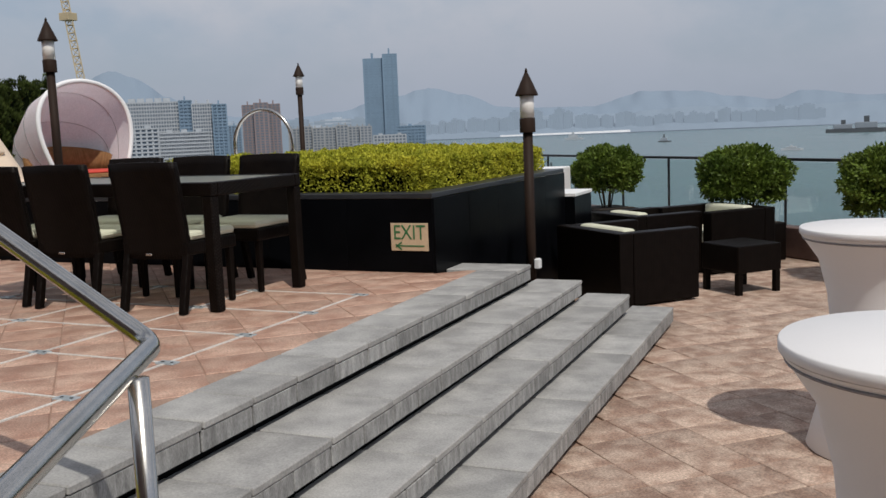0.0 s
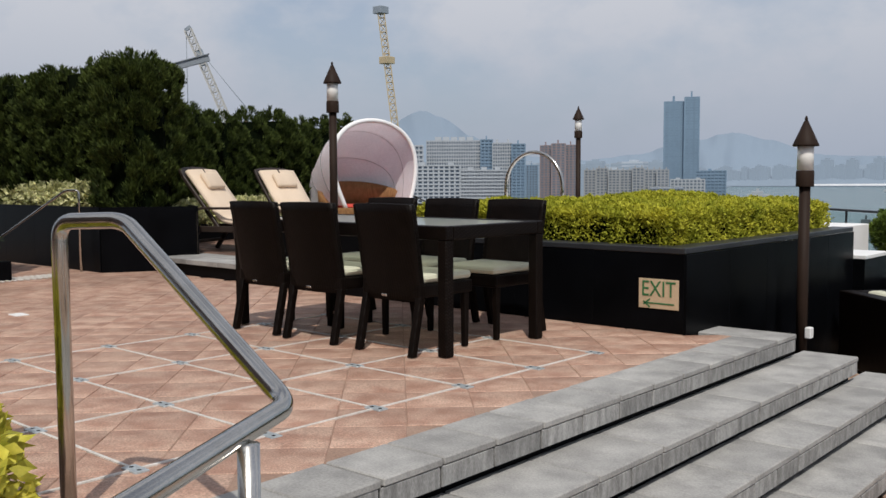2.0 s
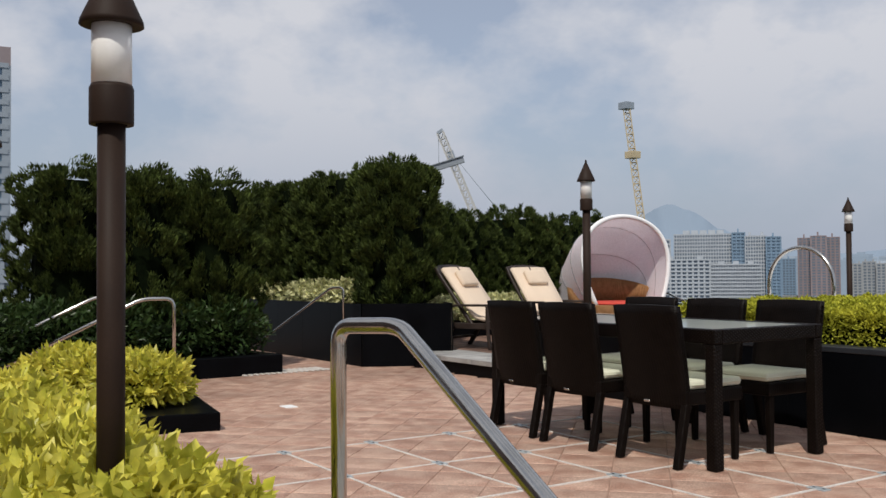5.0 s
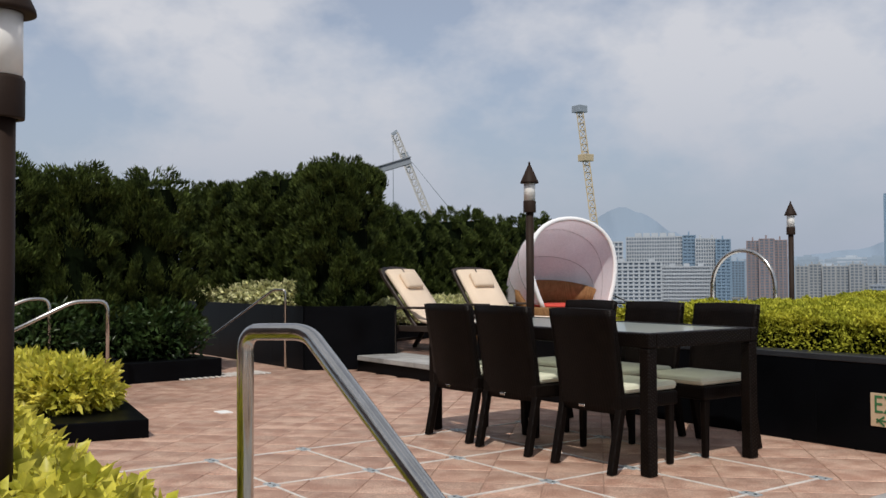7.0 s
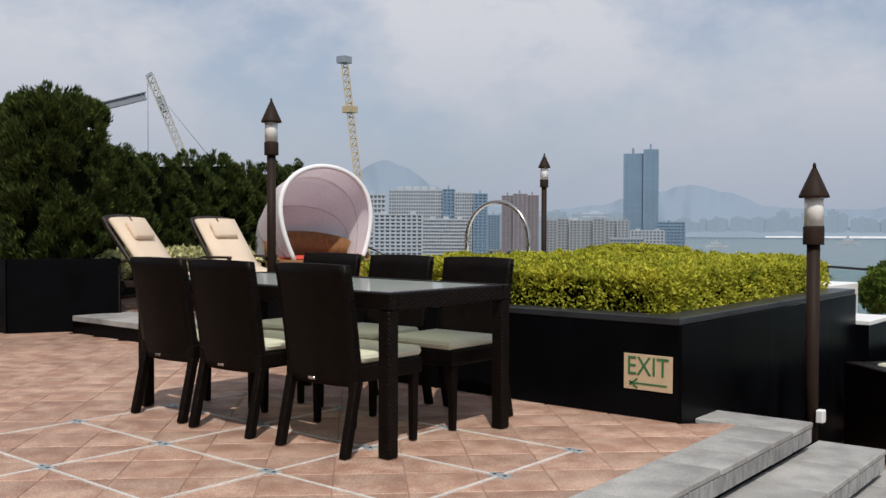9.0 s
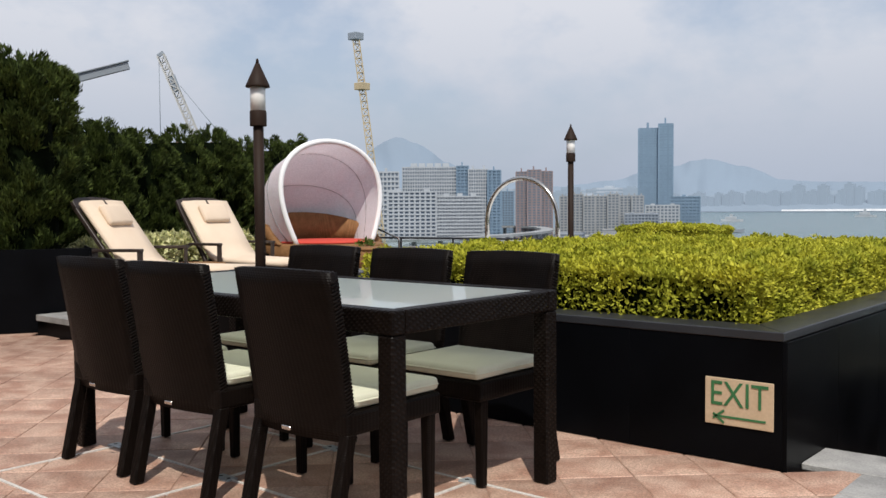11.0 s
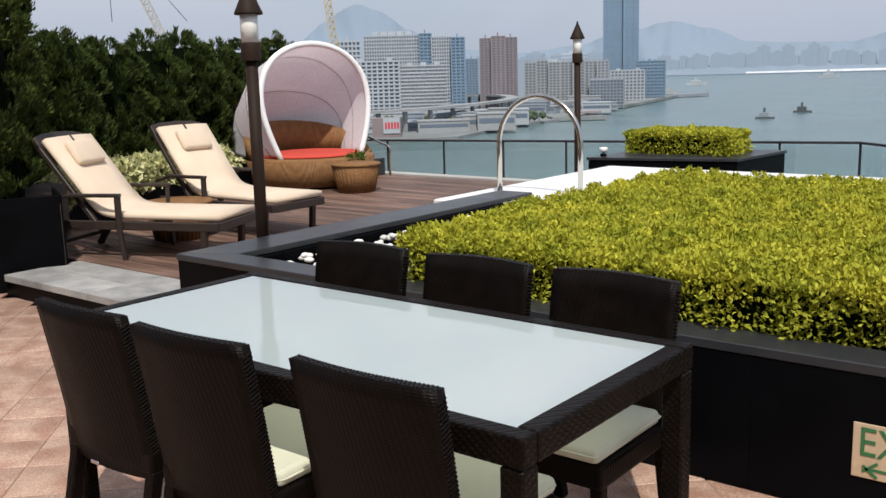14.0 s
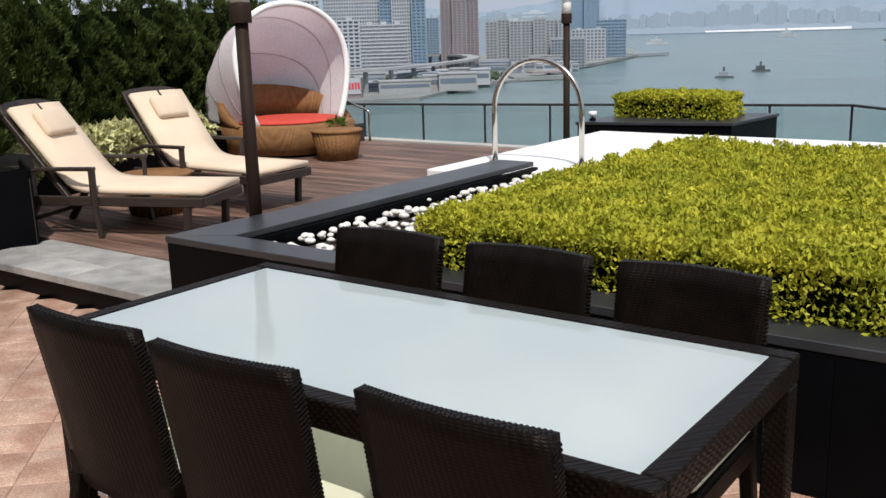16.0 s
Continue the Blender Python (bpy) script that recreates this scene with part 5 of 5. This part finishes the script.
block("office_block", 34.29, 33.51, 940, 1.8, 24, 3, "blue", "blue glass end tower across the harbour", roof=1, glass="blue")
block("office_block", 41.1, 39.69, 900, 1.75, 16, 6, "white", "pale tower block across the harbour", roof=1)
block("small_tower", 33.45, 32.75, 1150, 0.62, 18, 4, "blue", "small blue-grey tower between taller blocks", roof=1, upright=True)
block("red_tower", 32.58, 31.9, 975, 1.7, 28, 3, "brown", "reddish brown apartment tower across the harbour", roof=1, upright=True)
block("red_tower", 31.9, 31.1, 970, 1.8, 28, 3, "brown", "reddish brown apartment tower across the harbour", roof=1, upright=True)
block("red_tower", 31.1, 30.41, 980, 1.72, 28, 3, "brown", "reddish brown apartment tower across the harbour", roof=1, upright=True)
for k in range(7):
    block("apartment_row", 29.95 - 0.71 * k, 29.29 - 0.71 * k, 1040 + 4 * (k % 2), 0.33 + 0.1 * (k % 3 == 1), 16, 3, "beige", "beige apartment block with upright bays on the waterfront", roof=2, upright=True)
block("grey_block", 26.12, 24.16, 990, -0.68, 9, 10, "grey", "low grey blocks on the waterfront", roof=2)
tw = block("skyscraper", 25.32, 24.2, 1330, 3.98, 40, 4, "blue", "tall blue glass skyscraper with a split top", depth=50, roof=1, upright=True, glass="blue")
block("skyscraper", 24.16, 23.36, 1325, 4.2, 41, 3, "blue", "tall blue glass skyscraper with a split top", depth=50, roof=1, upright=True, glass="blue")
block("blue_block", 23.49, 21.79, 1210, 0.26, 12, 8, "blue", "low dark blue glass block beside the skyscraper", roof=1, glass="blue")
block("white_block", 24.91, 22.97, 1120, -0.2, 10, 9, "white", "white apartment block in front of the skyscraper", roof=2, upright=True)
for k in range(90):
    az = 33.6 - 0.40 * k + random.uniform(-0.2, 0.2)
    if az < -1:
        break
    hgt = (0.3 + 0.6 * random.random()) * (1.0 if 12.5 < az < 17.5 else 0.6)
    b = thing("distant_tower", Matrix.Translation(bear(az, 4440, -36)), "hazy tower block on the far shore", "building", "far shore skyline")
    w = random.uniform(22, 48)
    hh = 37 + 4440 * lift(hgt)
    bm = box(-w / 2, 0, 0, w / 2, 40, hh)
    box(-w / 6, 5, hh, w / 5, 25, hh * 1.07, 0, 1, bm)
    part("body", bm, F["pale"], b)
for k in range(70):
    az = random.uniform(23.8, 44)
    d = random.uniform(1450, 2600)
    b = thing("city_block", Matrix.Translation(bear(az, d, -38)) @ Matrix.Rotation(radians(az + random.uniform(-25, 25)), 4, "Z"), "hazy apartment tower behind the waterfront", "building", "city blocks behind the waterfront")
    w, dep = random.uniform(16, 46), random.uniform(16, 30)
    h = 39 + d * math.tan(radians(random.uniform(0.15, 1.05)))
    bm = box(-w / 2, -dep / 2, 0, w / 2, dep / 2, h)
    box(-w / 5, -dep / 5, h, w / 6, dep / 5, h * 1.05, 0, 1, bm)
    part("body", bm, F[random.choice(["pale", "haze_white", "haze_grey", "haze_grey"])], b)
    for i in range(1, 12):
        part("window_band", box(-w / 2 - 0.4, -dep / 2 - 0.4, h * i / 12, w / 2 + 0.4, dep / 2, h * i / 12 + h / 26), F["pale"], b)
for k in range(64):
    az = random.uniform(24.5, 41)
    d = random.uniform(640, 860) if az > 31 else random.uniform(860, 980)
    b = thing("quay_building", Matrix.Translation(bear(az, d, -38)) @ Matrix.Rotation(radians(az + random.uniform(-15, 15)), 4, "Z"), "low pale warehouse on the quay", "building", "quayside sheds")
    w, h = random.uniform(12, 40), random.uniform(4, 12)
    bm = box(-w / 2, -8, 0, w / 2, 8, h)
    box(-w / 2 - 0.5, -8.5, h, w / 2 + 0.5, 8.5, h + 0.8, 0, 1, bm)
    part("body", bm, F[random.choice(["white", "grey", "beige", "white"])], b)
    part("window_band", box(-w / 2 + 1, -8.15, h * 0.45, w / 2 - 1, -8.0, h * 0.75), F["dark"], b)
for k in range(26):
    az = random.uniform(29, 41)
    d = random.uniform(650, 780)
    b = thing("far_tree", Matrix.Translation(bear(az, d, -38)), "distant leafy tree on the quay", "tree", "quayside trees")
    bm = bmesh.new()
    for j in range(7):
        bmesh.ops.create_icosphere(bm, subdivisions=1, radius=random.uniform(1.5, 3.2), matrix=Matrix.Translation((random.uniform(-3, 3), random.uniform(-3, 3), random.uniform(3, 7))))
    part("crown", bm, F["tree"], b)
    part("trunk", tube([(0, 0, 0), (0, 0, 4)], 0.4, 6), F["brown"], b)

road = thing("elevated_road", pose(0, 0, 0), "elevated highway on concrete piers along the quay", "road", kind="structure")
pts = [bear(a, d, -23) for a, d in ((46, 600), (40, 620), (36, 660), (33, 720), (31.0, 800), (30.6, 870), (31.3, 960), (32.9, 1000), (34.2, 960))]
path = rounded(pts, 60, 6)
for a, b in zip(path, path[1:]):
    if (b - a).length > 0.5:
        part("span", bar(a, b, 11, 1.8), F["beige"], road)
for k in range(0, len(path), 3):
    part("pier", box(path[k].x - 1.2, path[k].y - 1.2, -38, path[k].x + 1.2, path[k].y + 1.2, -24), F["beige"], road)
hb = thing("billboard_building", Matrix.Translation(bear(38.0, 600, -38)) @ Matrix.Rotation(radians(37.7), 4, "Z"), "brown quayside building with a white billboard", "building")
part("body", box(-12, 0, 0, 6, 14, 12), F["brown"], hb)
part("billboard", box(-5, -0.6, 2.5, 5.5, -0.05, 12.5), F["white"], hb, "white billboard with red shapes")
rb = bmesh.new()
for k in range(5):
    x = -3.9 + 1.9 * k
    box(x, -0.8, 5.5, x + 1.25, -0.62, 9.5, 0, 1, rb)
part("red_shapes", rb, F["redpaint"], hb)
pier = thing("pier", pose(0, 0, 0), "long low pier with a roofed landing", "pier", kind="structure")
part("deck", bar(bear(24.6, 1000, -38), bear(21.3, 1330, -38), 22, 3), F["land"], pier)
part("deck", bar(bear(21.6, 1300, -37.5), bear(19.6, 1345, -37.5), 20, 4), F["grey"], pier)
part("roof", bar(bear(25.6, 800, -34), bear(27.4, 790, -34), 14, 1.2), F["brown"], pier)
part("deck", bar(bear(25.3, 790, -38), bear(28.5, 780, -38), 22, 3), F["land"], pier)
bw = part("breakwater", bar(bear(17.3, 4330, -38), bear(9.6, 4330, -35), 26, 11), far("bright_breakwater", (0.85, 0.85, 0.84)))
tagged(bw, "long bright breakwater across the harbour mouth", "breakwater", kind="structure")


def hills(name, d, pts, material, label):
    """A ridge line with folded slopes facing the harbour."""
    def ridge(az):
        for (a, e), (b, f) in zip(pts, pts[1:]):
            if b <= az <= a:
                u = (a - az) / (a - b)
                u = u * u * (3 - 2 * u)
                return e + (f - e) * u
        return 0.0
    vs, fs, cols = [], [], 10
    azs = np.arange(pts[0][0], pts[-1][0], -0.18)
    for i, az in enumerate(azs):
        e = max(0.05, ridge(az) * (1 + 0.05 * noise.noise(Vector((az * 1.5, d, 0))) + 0.02 * noise.noise(Vector((az * 7, d, 3)))))
        top = d * lift(e)
        for k in range(cols + 1):
            u = k / cols
            dd = d - 260 + 300 * u + 40 * noise.noise(Vector((az * 1.2, u * 2, 5)))
            vs.append(bear(az, dd, -40 + (top + 41) * u ** 1.15))
    for i in range(len(azs) - 1):
        for k in range(cols):
            a = i * (cols + 1) + k
            fs.append((a, a + cols + 1, a + cols + 2, a + 1))
    o = pydata(name, vs, fs, material, smooth=True)
    tagged(o, label, "hills", kind="structure")


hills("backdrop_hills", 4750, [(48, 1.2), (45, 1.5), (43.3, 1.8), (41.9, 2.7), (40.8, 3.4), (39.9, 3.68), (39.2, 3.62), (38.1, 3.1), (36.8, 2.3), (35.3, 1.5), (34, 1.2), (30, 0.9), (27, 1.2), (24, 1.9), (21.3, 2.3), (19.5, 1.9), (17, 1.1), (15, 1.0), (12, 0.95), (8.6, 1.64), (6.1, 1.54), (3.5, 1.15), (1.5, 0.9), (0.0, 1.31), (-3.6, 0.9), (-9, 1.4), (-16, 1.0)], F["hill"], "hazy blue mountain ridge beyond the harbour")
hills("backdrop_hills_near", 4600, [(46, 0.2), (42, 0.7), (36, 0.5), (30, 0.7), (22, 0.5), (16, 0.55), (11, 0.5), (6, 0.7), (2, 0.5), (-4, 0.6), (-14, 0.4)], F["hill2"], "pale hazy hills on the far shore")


def boat(az, d, L, label, tall=0.3, hull="ship", cabin="white"):
    b = thing("boat", Matrix.Translation(bear(az, d, -40)) @ Matrix.Rotation(radians(az), 4, "Z"), label, "boat", "boats in the harbour")
    hl = prism([(-L / 2, -L * 0.1), (L * 0.35, -L * 0.1), (L / 2, 0), (L * 0.35, L * 0.1), (-L / 2, L * 0.1)], -0.5, L * 0.1)
    part("hull", hl, F[hull], b)
    part("cabin", box(-L * 0.3, -L * 0.07, L * 0.1, L * 0.2, L * 0.07, L * (0.1 + tall * 0.5), L * 0.01), F[cabin], b)
    part("funnel", box(-L * 0.1, -L * 0.03, L * (0.1 + tall * 0.5), L * 0.02, L * 0.03, L * (0.1 + tall)), F[hull], b)


boat(14.2, 860, 15, "small dark barge on the water", 0.45, "ship", "ship")
boat(16.2, 765, 14, "small working boat with a mast", 0.5, "ship", "grey")
boat(20.0, 2100, 46, "white ferry crossing the harbour", 0.25, "white")
boat(12.9, 2700, 52, "white ferry far out on the water", 0.3, "white")
boat(7.6, 1950, 26, "small boat on the harbour", 0.5, "ship", "grey")
boat(0.5, 1230, 26, "white launch on the harbour", 0.15, "white")
boat(-2.2, 2350, 80, "dark cargo barge with derricks", 0.25, "ship", "grey")
boat(-3.4, 2300, 90, "dark cargo barge with derricks", 0.3, "ship", "grey")


def lattice(name, a, b, w, material, label, parent=None):
    a, b = Vector(a), Vector(b)
    d = (b - a).normalized()
    s = d.cross(Vector((0, 0, 1))).normalized() if abs(d.z) < 0.98 else Vector((1, 0, 0))
    s = Vector((math.cos(radians(45)), math.sin(radians(45)), 0)) if abs(d.z) > 0.7 else s
    s = (s - d * s.dot(d)).normalized()
    t = s.cross(d)
    L = (b - a).length
    n = int(L / (w * 1.1))
    bm = bmesh.new()
    cor = [(s * i + t * j) * w / 2 for i, j in ((-1, -1), (1, -1), (1, 1), (-1, 1))]
    for c in cor:
        bar(a + c, b + c, w * 0.17, w * 0.17, bm)
    for k in range(n):
        p, q = a + d * (L * k / n), a + d * (L * (k + 1) / n)
        for i in range(4):
            bar(p + cor[i], q + cor[(i + 1) % 4], w * 0.11, w * 0.11, bm)
            bar(p + cor[i], p + cor[(i + 1) % 4], w * 0.11, w * 0.11, bm)
    return part(name, bm, material, parent, label)


c1 = thing("tower_crane", pose(0, 0, 0), "tall pale yellow lattice crane boom", "crane")
base, top = Vector(bear(40.0, 300, -38)), Vector(bear(42.05, 300, 1.3 + 300 * lift(9.05)))
lattice("boom", base, top, 2.0, F["crane"], "", c1)
m1 = base.lerp(top, 0.83)
part("machine_box", box(m1.x - 1.8, m1.y - 1.8, m1.z - 1, m1.x + 1.8, m1.y + 1.8, m1.z + 1.2, 0.1), F["crane"], c1)
part("head", box(top.x - 1.8, top.y - 1.8, top.z - 1, top.x + 1.8, top.y + 1.8, top.z + 1.2, 0.1), F["grey"], c1)
c2 = thing("luffing_crane", pose(0, 0, 0), "white and yellow luffing tower crane", "crane")
e = lambda az, el, d=300: Vector(bear(az, d, 1.3 + d * lift(el)))
lattice("boom", e(49.9, 0.2), e(53.35, 7.85), 2.0, F["crane_w"], "", c2)
part("machine_box", bar(e(52.45, 6.0), e(52.75, 6.8), 2.0, 2.0), F["grey"], c2)
part("boom_head", bar(e(53.5, 7.8), e(53.2, 8.0), 2.0, 0.9), F["grey"], c2)
part("cable", tube([e(53.45, 7.7), e(53.45, 3.0)], 0.12, 5), F["grey"], c2)
part("cable", tube([e(52.3, 6.3), e(49.4, 3.0)], 0.12, 5), F["grey"], c2)
part("mast", bar(e(49.7, 0.4), e(49.7, -7), 3, 3), F["crane_w"], c2)

# pale beam on a post beyond the cypress row
beam = thing("metal_beam", pose(0, 0, 0), "pale grey channel beam on a post beyond the cypress hedge", "beam")
b0, b1 = Vector((-10.3, 0.45, 2.05)), Vector((-9.07, 2.59, 2.8))
part("arm", bar(b0, b1, 0.05, 0.10, bevel=0.006), F["grey"], beam)
part("flange", bar(b0 + Vector((0, 0, 0.055)), b1 + Vector((0, 0, 0.055)), 0.09, 0.012), F["grey"], beam)
part("post", box(b0.x - 0.05, b0.y - 0.05, DECK - 0.1, b0.x + 0.05, b0.y + 0.05, b0.z, 0.006), F["grey"], beam)

# tower and low blocks on the island side
hbk = block("glass_tower", 85.0, 78.3, 260, 10.6, 30, 5, "grey", "tall pale office tower with glass strips and a dark crown", depth=40, glass="blue")
part("crown", box(-1, 2, 90, 31.5, 38, 99), F["brown"], hbk, "dark top storey")
part("crown", box(7, -1.5, 64, 24, 1, 93), F["grey"], hbk)
block("low_block", 83, 77.0, 230, 1.0, 9, 8, "grey", "low grey glass block below the tower", depth=20, roof=0)
block("old_block", 75.7, 74.4, 240, 0.2, 10, 3, "white", "old tenement block with balconies", depth=20, roof=1)
sc = block("scaffolded_block", 75.8, 74.6, 300, 2.4, 12, 3, "green_net", "building wrapped in green scaffold netting", depth=20, glass="green_net", roof=0)
for k in range(16):
    az = 74.3 + 0.7 * k
    b = thing("city_tree", Matrix.Translation(bear(az, 120 + 8 * (k % 3), -12)), "leafy city tree beyond the terrace", "tree", "city trees")
    part("trunk", tube([(0, 0, -26), (0, 0, 3)], 0.4, 6, r_end=0.2), F["brown"], b)
    pp, dd = ellipsoid_points(500, (0, 0, 5), (3.2, 3.2, 3.6), -0.8)
    pp = pp * (1 + lumpy(pp, 0.25, 0.5, k))[:, None]
    leaves("crown", pp, dd, 0.9, 0.5, F["tree"], b, 0.8)

# ---- paving, boards: the many pieces ----
def inside(p, poly):
    x, y = p
    c = False
    for (ax, ay), (bx, by) in zip(poly, poly[1:] + poly[:1]):
        if (ay > y) != (by > y) and x < (bx - ax) * (y - ay) / (by - ay) + ax:
            c = not c
    return c


def diagonal_tiles(side, poly, near, top, material, parent, gap=0.0038, th=0.02):
    me = bpy.data.meshes.new("tile")
    bm = box(-side / 2 + gap / 2, -side / 2 + gap / 2, -th, side / 2 - gap / 2, side / 2 - gap / 2, 0, 0.003)
    bm.to_mesh(me)
    bm.free()
    me.materials.append(material)
    vs, fs = [], []
    tv = [v.co.copy() for v in me.vertices]
    tf = [tuple(p.vertices) for p in me.polygons]
    rot = Matrix.Rotation(radians(45), 4, "Z")
    n = 60
    for i in range(-n, n):
        for j in range(-n, n):
            c = rot @ Vector(((i + 0.5) * side, (j + 0.5) * side, 0))
            if not inside((c.x, c.y), poly):
                continue
            m = Matrix.Translation((c.x, c.y, top + random.uniform(-0.0012, 0.0012))) @ rot @ Matrix.Rotation(random.uniform(-0.004, 0.004), 4, "Z") @ Matrix.Rotation(random.uniform(-0.002, 0.002), 4, "X")
            if near[0] < c.x < near[1] and near[2] < c.y < near[3]:
                o = new("tile", me)
                o.parent, o.matrix_basis = parent, m
            else:
                b = len(vs)
                vs += [m @ v for v in tv]
                fs += [tuple(k + b for k in f) for f in tf]
    o = pydata("tiles", vs, fs, material, parent)
    o["kind"] = "stuff"


diagonal_tiles(0.30, [(-8.4, -9.5), (0.55, -9.5), (0.34, -0.05), (0.1, 0.12), (-8.4, 0.1)], (-3.9, 0.5, -4.6, 0.2), -0.004, M["tile"], floor_up)
diagonal_tiles(0.30, [(1.3, -9.5), (9, -9.5), (9.53, -1.66), (3.27, 4.03), (-2.96, 9.57), (-1.5, 6.7), (0.1, 6.3), (0.1, 1.0), (1.3, 1.0)], (1.3, 3.3, -2.6, 2.4), LOW, M["tile_low"], floor_low)

# pale strips with metal inserts over the tiles
GX = [-0.09, -0.87, -1.66, -2.45]
GY = [-0.89 - 0.585 * k for k in range(8)]
for k, x in enumerate(GX):
    part("strip", box(x - 0.0075, GY[-1], -0.012, x + 0.0075, GY[0], 0.0008), M["strip"], floor_up)
for y in GY:
    for x0, x1 in zip(GX[1:], GX):
        part("strip", box(x0 + 0.0075, y - 0.007, -0.012, x1 - 0.0075, y + 0.007, 0.0006), M["strip"], floor_up)
    for x in GX:
        bm = box(x - 0.05, y - 0.028, -0.012, x + 0.05, y + 0.028, 0.0016, 0.002)
        ins = part("insert", bm, M["insert"], floor_up)
        for q in (-1, 1):
            part("screw_hole", lathe([(0.0085, 0.0), (0.0085, 0.0022), (0, 0.0022)], 10, at=(x + q * 0.026, y, 0)), M["black"], ins, "dark screw hole")

for k in range(59):
    y = 0.665 + 0.1 * k
    cut = -6.2 + 1.4 * math.sin(k * 2.4)
    for x0, x1 in ((-10.4, cut - 0.002), (cut + 0.002, -4.135 if y < 3.22 else -4.9)):
        part("board", box(x0, y + 0.0025, DECK - 0.028, x1, y + 0.0975, DECK + random.uniform(-0.001, 0.001), 0.003), M["wood"], deck_base)
